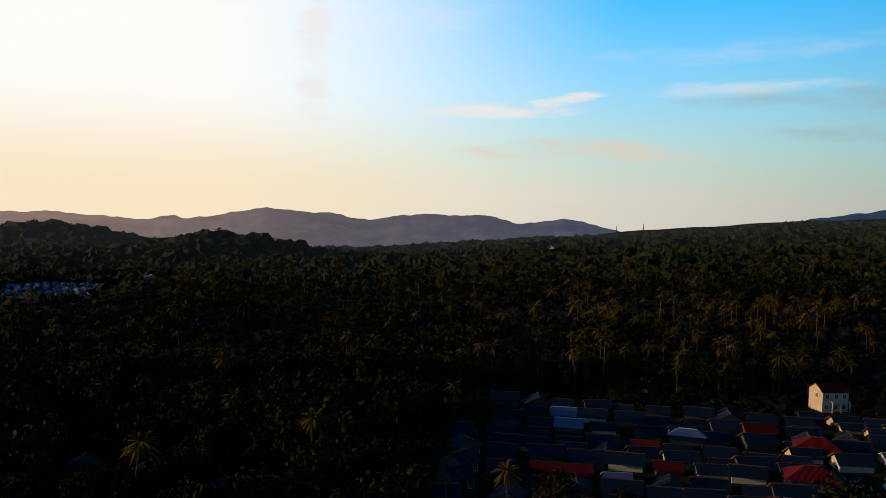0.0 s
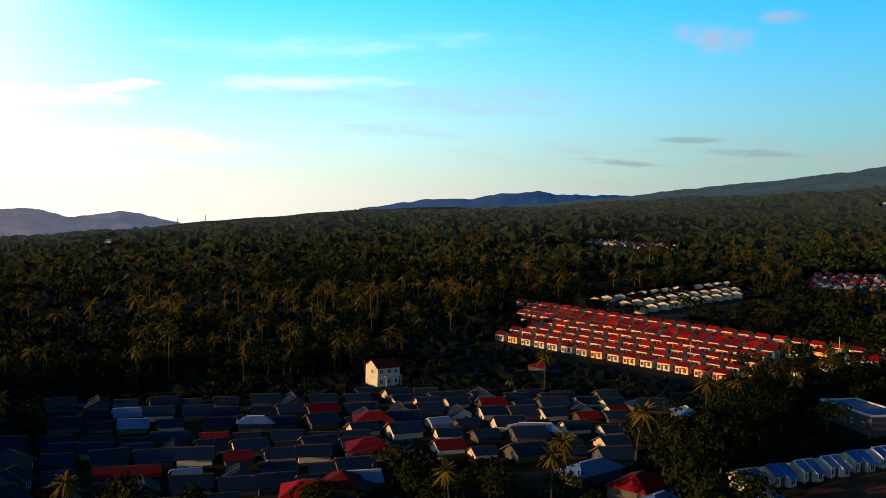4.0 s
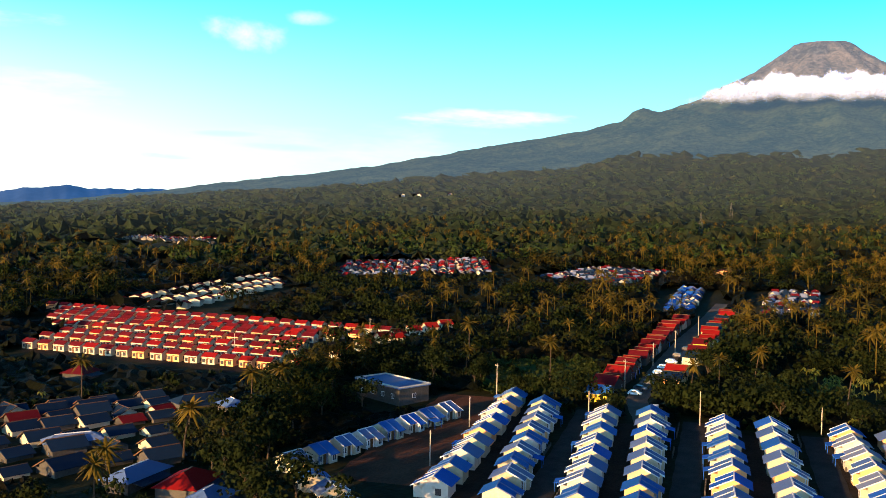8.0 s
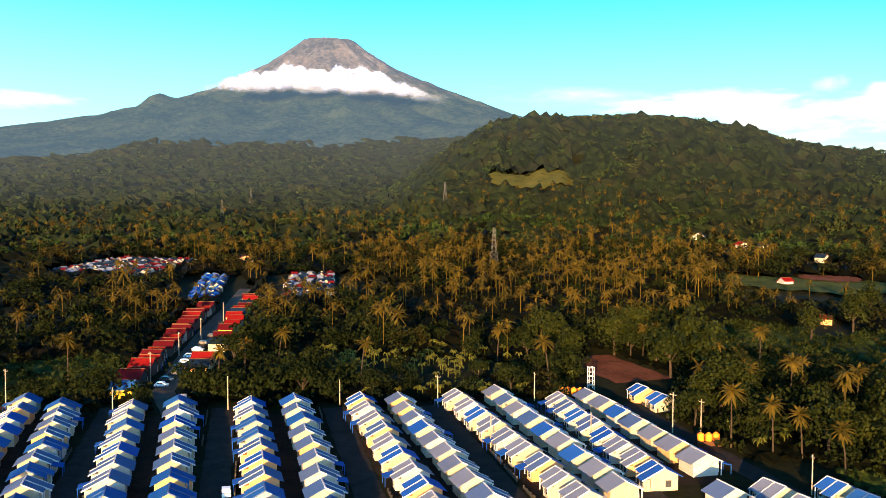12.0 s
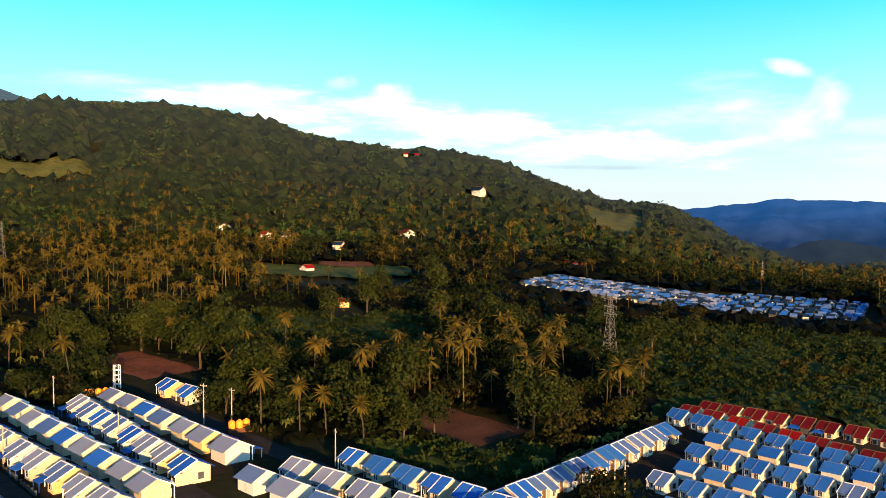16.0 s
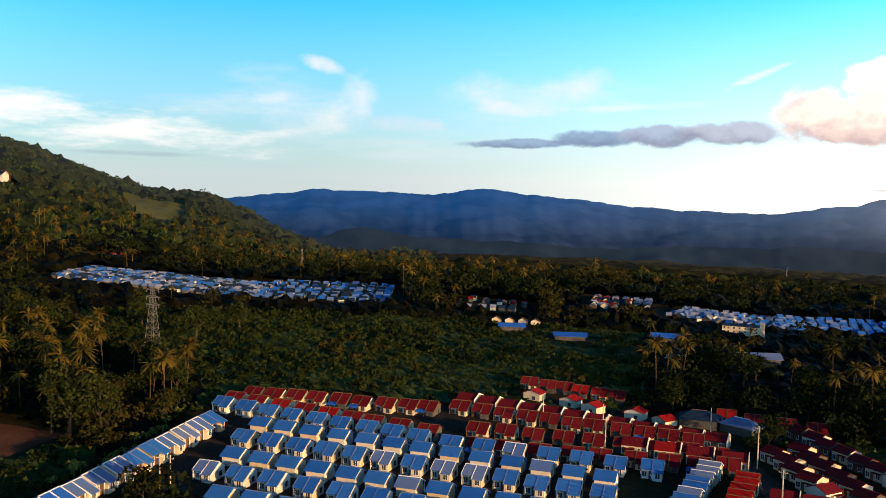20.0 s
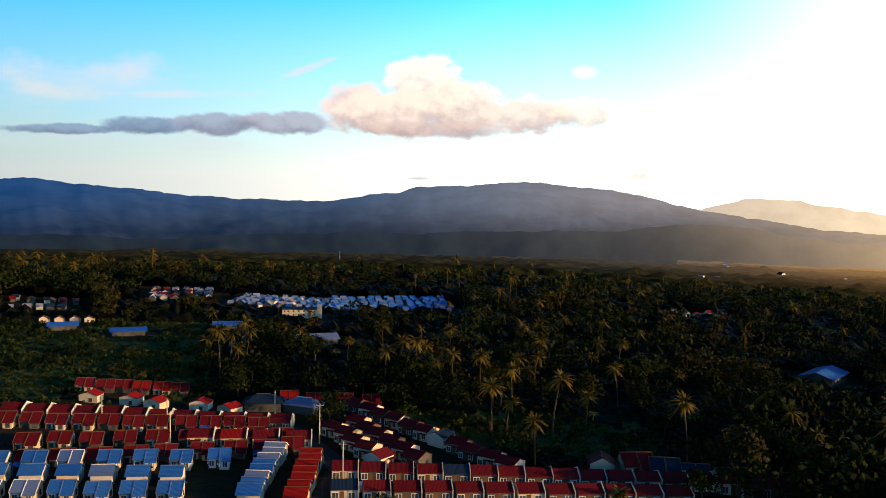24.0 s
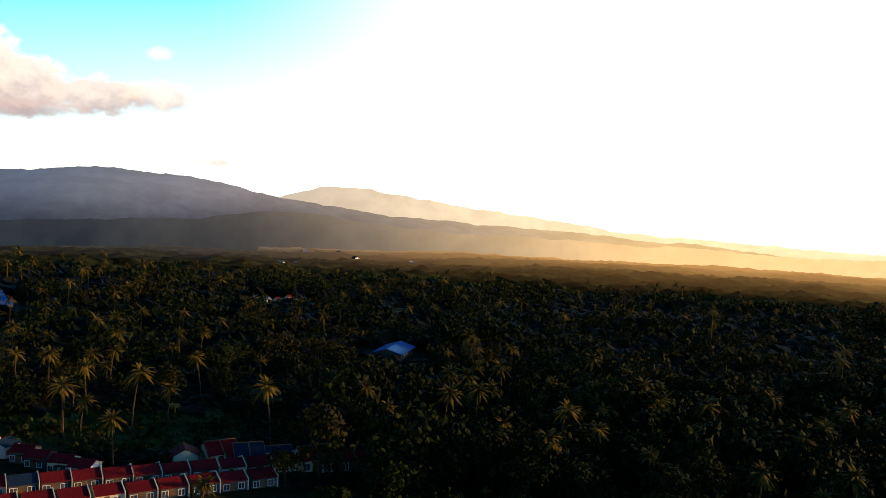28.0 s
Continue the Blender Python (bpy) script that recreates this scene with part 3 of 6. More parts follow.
FOOT = crest_line((126, -3.6), (131.5, -3.2), (133.2, -2.6), (134.5, -2.38), (135.8, -2.62), (138, -3.1), (150, -3.35), (160, -3.0), (170, -2.75), (177, -2.55), (181, -2.1), (184, -2.25), (190, -2.8), (202, -3.3), (214, -3.55), (240, -3.9))
range_mesh("backdrop_west", -75, 12.6, 4700, WEST, MAT["hazy_west"], "grey-violet mountain range at sunset in painted haze", 3)
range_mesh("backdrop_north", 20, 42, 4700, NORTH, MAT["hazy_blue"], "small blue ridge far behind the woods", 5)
range_mesh("backdrop_south", 112, 214, 4600, SOUTH, MAT["hazy_blue"], "long mountain range, blue and then grey in painted haze", 7)
range_mesh("backdrop_foothills", 126, 240, 3080, FOOT, MAT["hazy_foot"], "low wooded foothills in painted evening haze", 8, 260)
range_mesh("backdrop_sunward", 176, 250, 4790, SUNWARD, MAT["hazy_sun"], "mountain flank fading into painted sunset haze", 9, 320)


def hazy_plain():
    """The far plain towards the sun: tree tops that pale with distance, by haze painted as emission."""
    m = bpy.data.materials.new("haze_glow_tree_tops")
    m.use_nodes = True
    n = Nodes(m.node_tree)
    geo = n.tree.nodes.new("ShaderNodeNewGeometry")
    sep = n.tree.nodes.new("ShaderNodeSeparateXYZ")
    n.feed(sep.inputs[0], geo.outputs["Position"])
    f = n.ramp(n.add("ShaderNodeTexNoise", 0, i_Vector=geo.outputs["Position"], i_Scale=0.02, i_Detail=8.0, i_Roughness=0.7), 0.4, 0.65)
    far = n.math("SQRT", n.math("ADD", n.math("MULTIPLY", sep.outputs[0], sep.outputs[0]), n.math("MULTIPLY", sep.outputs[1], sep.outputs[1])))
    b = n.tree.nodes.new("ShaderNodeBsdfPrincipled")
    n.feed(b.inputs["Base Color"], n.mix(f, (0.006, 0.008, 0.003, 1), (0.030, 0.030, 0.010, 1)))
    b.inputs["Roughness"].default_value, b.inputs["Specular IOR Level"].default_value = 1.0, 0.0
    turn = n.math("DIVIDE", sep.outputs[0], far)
    # haze glow put into emission, warmer towards the sun
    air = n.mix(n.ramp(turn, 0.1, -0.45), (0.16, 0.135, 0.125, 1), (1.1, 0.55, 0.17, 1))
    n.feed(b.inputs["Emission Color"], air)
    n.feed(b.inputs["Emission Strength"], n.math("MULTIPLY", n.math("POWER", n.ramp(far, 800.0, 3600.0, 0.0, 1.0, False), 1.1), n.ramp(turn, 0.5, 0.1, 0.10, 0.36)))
    out = n.tree.nodes.new("ShaderNodeOutputMaterial")
    n.feed(out.inputs[0], b.outputs[0])
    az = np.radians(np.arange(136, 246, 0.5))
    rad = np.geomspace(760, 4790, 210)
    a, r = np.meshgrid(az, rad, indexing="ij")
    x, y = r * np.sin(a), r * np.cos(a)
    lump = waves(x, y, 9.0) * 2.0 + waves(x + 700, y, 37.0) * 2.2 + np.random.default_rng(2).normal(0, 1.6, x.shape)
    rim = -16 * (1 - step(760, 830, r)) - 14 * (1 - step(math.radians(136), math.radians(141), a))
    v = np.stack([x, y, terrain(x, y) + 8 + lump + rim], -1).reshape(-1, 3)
    tagged(new("backdrop_plain", mesh_of("backdrop_plain", v, grid_faces(len(az), len(rad))[:, ::-1], m, True)), "wooded plain fading into painted warm evening haze", "plain", kind="structure")


hazy_plain()

# ---- woods ----
CLEAR, LOW = [], []  # strips without woods, and strips without tall trees: centre line from a to b, half width


def clear(ax, ay, bx, by, half, low=False):
    (LOW if low else CLEAR).append((ax, ay, bx, by, half))


def is_clear(x, y, low=False):
    hit = np.zeros(len(x), bool)
    for ax, ay, bx, by, half in CLEAR + LOW if low else CLEAR:
        ux, uy = bx - ax, by - ay
        L = math.hypot(ux, uy)
        ux, uy = ux / L, uy / L
        s = (x - ax) * ux + (y - ay) * uy
        w = np.abs(-(x - ax) * uy + (y - ay) * ux)
        hit |= (s > -4) & (s < L + 4) & (w < half)
    return hit


def crown_quads(rng, n, R, tall, leaf, lobes=5):
    """Leaf clumps on the outside of a few overlapping lobes."""
    lob = rng.normal(0, 0.42, (lobes, 3)) * (R, R, tall * 0.5)
    lr = rng.uniform(0.5, 0.85, lobes)
    k = rng.integers(0, lobes, n)
    u = rng.normal(size=(n, 3))
    u /= np.linalg.norm(u, axis=1)[:, None]
    u[:, 2] = np.where(u[:, 2] < -0.3, -u[:, 2], u[:, 2])
    c = lob[k] + u * lr[k][:, None] * (R, R, tall * 0.55) * rng.uniform(0.75, 1.1, (n, 1))
    nrm = u + rng.normal(0, 0.45, (n, 3))
    nrm /= np.linalg.norm(nrm, axis=1)[:, None]
    s = np.cross(nrm, rng.normal(size=(n, 3)))
    s /= np.linalg.norm(s, axis=1)[:, None]
    w = np.cross(nrm, s)
    size = leaf * rng.uniform(0.6, 1.3, (n, 1))
    q = np.stack([c - s * size, c + w * size * 0.8 - nrm * size * 0.25, c + s * size, c - w * size * 0.8 - nrm * size * 0.25], 1)
    return q.reshape(-1, 3)


def crown_tris(rng, n, R, tall, leaf, lobes=4):
    """The same with single facets, for far trees."""
    return crown_quads(rng, n, R, tall, leaf, lobes).reshape(-1, 4, 3)[:, [0, 1, 3]].reshape(-1, 3) * 1.0


def frond_quads(rng, n, length, droop, width, segs, lift=0.5, fan=False):
    """Arching fronds round one point, each a folded strip."""
    out = []
    for i in range(n):
        a = 6.283 * (i + rng.uniform(-0.4, 0.4)) / n
        up = lift * rng.uniform(0.2, 1.6)
        L = length * rng.uniform(0.8, 1.1)
        s = np.linspace(0, 1, segs + 1)
        rr, zz = L * (s - 0.12 * s * s), L * (up * s - (up + droop) * s ** 2)
        if fan:
            # stiff young fronds upright, older ones hanging
            e = math.radians(rng.uniform(-42, 72))
            rr, zz = L * s * (math.cos(e) + 0.22 * math.sin(abs(e)) * s), L * (s * math.sin(e) - droop * s * s * (0.35 + 0.65 * math.cos(e)))
        ww = width * np.sin(np.pi * np.clip(s * 0.85 + 0.12, 0, 1))
        ca, sa = math.cos(a), math.sin(a)
        mid = np.stack([rr * ca, rr * sa, zz], 1)
        side = np.array([-sa, ca, 0])
        for sg in (-1, 1):
            edge = mid + sg * side * ww[:, None] - np.array([0, 0, 0.45]) * ww[:, None]
            for j in range(segs):
                out += [mid[j], mid[j + 1], edge[j + 1], edge[j]]
    return np.array(out)


def tube_quads(path, radii, sides=5):
    """A tapered tube round a list of points."""
    out = []
    ang = np.arange(sides) * 6.283 / sides
    ring = [np.array(p) + np.stack([np.cos(ang) * r, np.sin(ang) * r, 0 * ang], 1) for p, r in zip(path, radii)]
    for a, b in zip(ring, ring[1:]):
        for k in range(sides):
            out += [a[k], a[(k + 1) % sides], b[(k + 1) % sides], b[k]]
    return np.array(out)


def quads_mesh(name, q, material, sides=4):
    return mesh_of(name, q, np.arange(len(q)).reshape(-1, sides), material)


def tree_kinds():
    rng = np.random.default_rng(11)
    kinds = {"broad": [], "tall": [], "palm": [], "banana": []}
    for i in range(5):
        h = 5.0
        lean = rng.normal(0, 0.4, 2)
        trunk = tube_quads([(0, 0, -0.6), (lean[0] * .4, lean[1] * .4, h * .5), (*lean, h)], [0.32, 0.25, 0.16], 6)
        for _ in range(4):
            a, l = rng.uniform(0, 6.28), rng.uniform(1.6, 2.8)
            trunk = np.concatenate([trunk, tube_quads([(lean[0] * .6, lean[1] * .6, h * .65), (lean[0] + l * math.cos(a), lean[1] + l * math.sin(a), h + rng.uniform(0.6, 2))], [0.14, 0.05], 4)])
        crown = crown_quads(rng, 620, 3.9, 5.0 + i * 0.5, 0.42, 9) + (lean[0], lean[1], h + 1.6)
        kinds["broad"].append((quads_mesh("trunk", trunk, MAT["bark"]), quads_mesh("crown", crown, MAT["leaf"])))
        crown = crown_quads(rng, 900, 3.8, 6.5, 0.34, 13) + (lean[0], lean[1], h + 1.2)
        kinds["tall"].append((quads_mesh("trunk", trunk, MAT["bark"]), quads_mesh("crown", crown, MAT["tree_leaf"])))
    for i in range(5):
        h = 11.0 + i * 0.9
        b = rng.normal(0, 0.9, 2)
        trunk = tube_quads([(0, 0, -0.6), (b[0] * .2, b[1] * .2, h * .4), (b[0] * .6, b[1] * .6, h * .75), (*b, h)], [0.26, 0.19, 0.16, 0.13], 6)
        crown = frond_quads(rng, 36, 3.5, 0.48, 0.42, 4, fan=True) + (b[0], b[1], h)
        kinds["palm"].append((quads_mesh("trunk", trunk, MAT["bark"]), quads_mesh("crown", crown, MAT["palm"])))
    for i in range(3):
        h = 2.4
        trunk = tube_quads([(0, 0, -0.4), (0.1, 0, h)], [0.2, 0.13], 5)
        crown = frond_quads(rng, 10, 2.3, 0.15, 0.40, 4, 1.1) * (0.8, 0.8, 1.0) + (0.1, 0, h)
        kinds["banana"].append((quads_mesh("trunk", trunk, MAT["banana"]), quads_mesh("crown", crown, MAT["banana"])))
    return kinds


KINDS = tree_kinds()
TREE_LABEL = {"broad": ("broadleaf_tree", "leafy green broadleaf tree lit by low sun", "tree"),
              "tall": ("shade_tree", "large round-crowned tree with sunlit olive leaves", "tree"),
              "palm": ("coconut_palm", "tall coconut palm with drooping olive fronds", "palm tree"),
              "banana": ("banana_plant", "banana plant with large bright leaves", "banana plant")}


def plant(kind, x, y, s, turn, pick):
    trunk, crown = KINDS[kind][pick % len(KINDS[kind])]
    name, label, cat = TREE_LABEL[kind]
    root = tagged(new(name), label, cat, group="trees round the estates")
    root.matrix_basis = pose(x, y, tz(x, y), 0, 0, turn) @ Matrix.Scale(s, 4)
    for nm, me in (("trunk", trunk), ("crown", crown)):
        new(nm, me).parent = root


def scatter(rng, n, d0, d1, a0=-34.0, a1=226.0):
    a = np.radians(rng.uniform(a0, a1, n))
    d = np.sqrt(rng.uniform(d0 * d0, d1 * d1, n))
    return d * np.sin(a), d * np.cos(a)


def stuff(name, x, y, sizes, templates, material, label, rng, sides=4):
    """Many plants joined in one mesh."""
    parts = []
    pick = rng.integers(0, len(templates), len(x))
    z = terrain(x, y)
    turn = rng.uniform(0, 6.283, len(x))
    sizes = sizes * (1.0 + 0.30 * waves(x + 50, y, 23.0) + 0.20 * waves(x, y + 70, 61.0))
    for k, tpl in enumerate(templates):
        m = pick == k
        if not m.any():
            continue
        c, s = np.cos(turn[m])[:, None], np.sin(turn[m])[:, None]
        sz = sizes[m][:, None]
        px = (tpl[:, 0] * c - tpl[:, 1] * s) * sz + x[m][:, None]
        py = (tpl[:, 0] * s + tpl[:, 1] * c) * sz + y[m][:, None]
        pz = tpl[:, 2] * sz * rng.uniform(0.8, 1.2, (m.sum(), 1)) + z[m][:, None]
        parts.append(np.stack([px, py, pz], -1).reshape(-1, 3))
    q = np.concatenate(parts)
    tagged(new(name, quads_mesh(name, q, material, sides)), label, "woods", kind="stuff")

# ---- houses ----


def box(bm, x0, x1, y0, y1, z0, z1):
    v = [bm.verts.new(p) for p in ((x0, y0, z0), (x1, y0, z0), (x1, y1, z0), (x0, y1, z0), (x0, y0, z1), (x1, y0, z1), (x1, y1, z1), (x0, y1, z1))]
    for f in ((3, 2, 1, 0), (4, 5, 6, 7), (0, 1, 5, 4), (1, 2, 6, 5), (2, 3, 7, 6), (3, 0, 4, 7)):
        bm.faces.new([v[i] for i in f])


def prism(bm, profile, x0, x1):
    """An extrusion along x of a closed outline in y and z."""
    a = [bm.verts.new((x0, y, z)) for y, z in profile]
    b = [bm.verts.new((x1, y, z)) for y, z in profile]
    n = len(profile)
    bm.faces.new(a[::-1])
    bm.faces.new(b)
    for i in range(n):
        bm.faces.new((a[i], a[(i + 1) % n], b[(i + 1) % n], b[i]))


def finish(name, bm, material):
    bmesh.ops.recalc_face_normals(bm, faces=bm.faces)
    me = bpy.data.meshes.new(name)
    bm.to_mesh(me)
    bm.free()
    me.materials.append(MAT[material] if isinstance(material, str) else material)
    return me


def part(name, bm, material, parent, label=""):
    ob = new(name, bm if isinstance(bm, bpy.types.Mesh) else finish(name, bm, material))
    ob.parent = parent
    return tagged(ob, label)


def slab(bm, x0, x1, y0, z0, y1, z1, thick=0.1):
    """A roof sheet that falls from (y0, z0) to (y1, z1)."""
    prism(bm, [(y0, z0), (y1, z1), (y1, z1 - thick), (y0, z0 - thick)], x0, x1)


LEN, WID, EAVE, PEAK = 5.0, 6.0, 2.6, 4.1


def window_mesh(w, h):
    bm = bmesh.new()
    box(bm, -w / 2, w / 2, -0.03, 0.03, -h / 2, h / 2)
    return finish("window", bm, "glass")


@lru_cache(None)
def window_unit():
    return window_mesh(1.1, 1.2)


@lru_cache(None)
def frame_unit():
    bm = bmesh.new()
    for s in (-1, 1):
        box(bm, s * 0.6 - 0.05, s * 0.6 + 0.05, -0.05, 0.04, -0.7, 0.7)
        box(bm, -0.65, 0.65, -0.05, 0.04, s * 0.65 - 0.05, s * 0.65 + 0.05)
    box(bm, -0.03, 0.03, -0.045, 0.035, -0.62, 0.62)
    return finish("window_frame", bm, "trim")


@lru_cache(None)
def house_meshes(roof, wall, kind):
    """Walls, roof, trim and door of a small row house. The ridge runs along x, the front looks to -y."""
    h, hl, hw = {}, LEN / 2, WID / 2
    rise = PEAK - EAVE
    fall = rise / hw
    if kind == "terrace":
        bm = bmesh.new()
        prism(bm, [(-hw, -1.2), (hw, -1.2), (hw, 2.5), (0, 3.5), (-hw, 2.5)], -hl, hl - 0.13)
        h["wall"] = finish("wall", bm, wall)
        bm = bmesh.new()
        for sg in (-1, 1):
            slab(bm, -hl, hl - 0.14, 0.0, 3.65, sg * (hw + 0.5), 2.4)
        h["roof"] = finish("roof", bm, roof)
        bm = bmesh.new()
        prism(bm, [(-hw - 0.55, -1.2), (hw + 0.3, -1.2), (hw + 0.3, 2.75), (0, 3.95), (-hw - 0.55, 2.7)], hl - 0.13, hl + 0.02)
        h["party_wall"] = finish("party_wall", bm, "white")
        bm = bmesh.new()
        box(bm, -0.95, -0.1, -hw - 0.05, -hw + 0.05, -0.1, 2.0)
        h["door"] = finish("door", bm, "timber")
        return h
    if kind == "plain":
        bm = bmesh.new()
        prism(bm, [(-hw, -1.2), (hw, -1.2), (hw, 2.75), (0, 3.65), (-hw, 2.75)], -hl, hl)
        h["wall"] = finish("wall", bm, wall)
        bm = bmesh.new()
        for sg in (-1, 1):
            slab(bm, -hl - 0.25, hl + 0.25, 0.0, 3.8, sg * (hw + 0.4), 2.66)
        h["roof"] = finish("roof", bm, roof)
        bm = bmesh.new()
        box(bm, -hl - .2, hl + .2, -0.14, 0.14, 3.74, 3.88)
        box(bm, -0.1, hl * 0.9, -hw - 1.1, -hw - 0.02, 1.95, 2.1)
        h["trim"] = finish("trim", bm, roof)
        bm = bmesh.new()
        box(bm, -0.95, -0.1, -hw - 0.05, -hw + 0.05, -0.1, 2.0)
        h["door"] = finish("door", bm, "timber")
        return h
    bm = bmesh.new()
    prism(bm, [(-hw + .4, -1.2), (hw - .4, -1.2), (hw - .4, EAVE + .4 * fall - .08), (0, PEAK - .1), (-hw + .4, EAVE + .4 * fall - .08)], -hl, hl)
    box(bm, 0.15, hl, -hw - 0.75, -hw + 0.5, -1.2, EAVE - 0.55)
    h["wall"] = finish("wall", bm, wall)
    bm = bmesh.new()
    slab(bm, -hl - 0.35, hl + 0.35, 0.0, PEAK, hw + 0.35, EAVE - 0.35 * fall)
    slab(bm, -hl - 0.35, 0.05, 0.0, PEAK, -hw - 0.3, EAVE - 0.3 * fall)
    slab(bm, 0.12, hl + 0.35, 0.0, PEAK + 0.03, -hw - 1.25, EAVE - 1.25 * fall + 0.03)
    h["roof"] = finish("roof", bm, roof)
    bm = bmesh.new()
    slab(bm, -hl - 0.42, -hl - 0.33, 0.0, PEAK + 0.12, -hw - 0.32, EAVE - 0.32 * fall + 0.10, 0.24)
    slab(bm, hl + 0.33, hl + 0.43, 0.0, PEAK + 0.12, -hw - 1.27, EAVE - 1.27 * fall + 0.10, 0.24)
    slab(bm, -0.06, 0.16, 0.0, PEAK + 0.12, -hw - 1.27, EAVE - 1.27 * fall + 0.12, 0.26)
    box(bm, -hl - .3, hl + .3, -0.12, 0.12, PEAK - 0.02, PEAK + 0.13)
    for x in (-hl - 0.15, -0.2):
        box(bm, x - 0.08, x + 0.08, -hw - 0.2, -hw - 0.04, -1.0, EAVE - 0.2)
    h["trim"] = finish("trim", bm, "timber" if roof in ("roof_zinc", "roof_dull", "roof_red") else "roof_blue" if roof == "roof_sky" else "trim")
    bm = bmesh.new()
    box(bm, -0.85, 0.0, -hw + 0.3, -hw + 0.44, -0.1, 2.0)
    h["door"] = finish("door", bm, "timber")
    if kind == "awning":
        bm = bmesh.new()
        slab(bm, -hl - 0.3, hl * 0.1, -hw - 0.1, EAVE - 0.45, -hw - 2.3, EAVE - 0.9, 0.08)
        for px in (-hl - 0.15, -0.1):
            box(bm, px - 0.05, px + 0.05, -hw - 2.2, -hw - 2.1, -1.0, EAVE - 0.95)
        h["awning"] = finish("awning", bm, "roof_bright")
    return h


HOUSE_LABEL = {"roof_pale": "with a pale grey sheet roof", "roof_sky": "with a sky-blue sheet roof", "roof_blue": "with a blue-grey sheet roof and white fascia", "roof_bright": "with a bright blue sheet roof", "roof_red": "with a red sheet roof",
               "roof_dull": "with a dark red sheet roof", "roof_zinc": "with a weathered zinc roof"}
WALL_LABEL = {"cream": "cream plastered", "white": "white plastered", "orange": "orange plastered", "yellow": "yellow plastered", "grey": "grey rendered"}


def house(x, y, turn, roof="roof_blue", wall="cream", kind="", full=True, size=1.0, group="row houses of the estate", lift=0.35, name="row_house", stretch=1.0, frames=True, deep=1.0):
    root = tagged(new(name), f"small {WALL_LABEL[wall]} house {HOUSE_LABEL[roof]}", "house", group=group)
    root.matrix_basis = pose(x, y, tz(x, y) + lift, 0, 0, turn) @ Matrix.Diagonal((size * stretch, size * deep, size, 1))
    parts = house_meshes(roof, wall, kind)
    for nm, me in parts.items():
        if full or nm in ("wall", "roof", "trim"):
            part(nm, me, None, root)
    hl, hw = LEN / 2, WID / 2
    if full:
        for px, py, rz in ((1.2, -hw - 0.02, 0), (-1.7, -hw - 0.02, 0), (hl + 0.02, 0.8, 90))[:3 if kind == "plain" else 2] if kind in ("plain", "terrace") else ((1.45, -hw - 0.78, 0), (-1.9, -hw + 0.38, 0), (hl + 0.02, 0.8, 90)):
            w = part("window", window_unit(), None, root)
            w.matrix_basis = pose(px, py, 1.15, 0, 0, rz)
            if rz == 0 and frames:
                part("window_frame", frame_unit(), None, w)
    return root


def hip_house(x, y, turn, hx, hy, roof):
    """A larger old house under a hipped sheet roof with a lean-to."""
    root = tagged(new("hipped_house"), f"larger grey old house {HOUSE_LABEL[roof]}".replace(" and white fascia", ""), "house", group="old town houses")
    root.matrix_basis = pose(x, y, tz(x, y), 0, 0, turn)
    bm = bmesh.new()
    box(bm, -hx + 0.7, hx - 0.7, -hy + 0.7, hy - 0.7, -1.2, 2.5)
    part("wall", bm, "grey", root)
    bm = bmesh.new()
    r = hx - hy * 0.9
    low = [bm.verts.new(p) for p in ((-hx, -hy, 2.3), (hx, -hy, 2.3), (hx, hy, 2.3), (-hx, hy, 2.3))]
    top = [bm.verts.new((s * r, 0, 2.3 + hy * 0.48)) for s in (-1, 1)]
    for f in ((low[0], low[1], top[1], top[0]), (low[1], low[2], top[1]), (low[2], low[3], top[0], top[1]), (low[3], low[0], top[0]), low[::-1]):
        bm.faces.new(f)
    part("roof", bm, roof, root)
    bm = bmesh.new()
    box(bm, -r, r, -0.14, 0.14, 2.24 + hy * 0.48, 2.4 + hy * 0.48)
    part("ridge_cap", bm, "trim" if roof == "roof_blue" else "timber", root)
    bm = bmesh.new()
    slab(bm, -hx * 0.8, hx * 0.5, -hy + 0.2, 2.2, -hy - 2.4, 1.7, 0.08)
    part("lean_to", bm, "roof_zinc", root)
    for px in (-hx * 0.45, hx * 0.3):
        w = part("window", window_unit(), None, root)
        w.matrix_basis = pose(px, -hy + 0.68, 1.2)
    clear(x - hx, y, x + hx, y, hy + 5)


def row(a, b, n, turn, roofs, walls, rng, full=True, size=1.0, jitter=0.25, awning=0.0, group="row houses of the estate", skip=(), name="row_house", stretch=1.0, frames=True, askew=1.5, lift=0.05, vary=0.03, deep=1.0, shape=""):
    """Houses at even steps from a to b. turn: where the ridge points; the front looks to its right hand."""
    for i in range(n):
        if i in skip:
            continue
        f = i / max(n - 1, 1)
        x, y = a[0] + (b[0] - a[0]) * f + rng.uniform(-jitter, jitter), a[1] + (b[1] - a[1]) * f + rng.uniform(-jitter, jitter)
        house(x, y, turn + rng.uniform(-askew, askew) + (90 if askew > 4 and rng.random() < 0.08 else 0), roofs[rng.integers(len(roofs))], walls[rng.integers(len(walls))],
              "awning" if rng.random() < awning else shape, full, size * rng.uniform(1 - vary, 1 + vary), group, lift, name=name, stretch=stretch, frames=frames, deep=deep)
    clear(*a, *b, 7.5)


def heading(a, b):
    return math.degrees(math.atan2(b[1] - a[1], b[0] - a[0]))


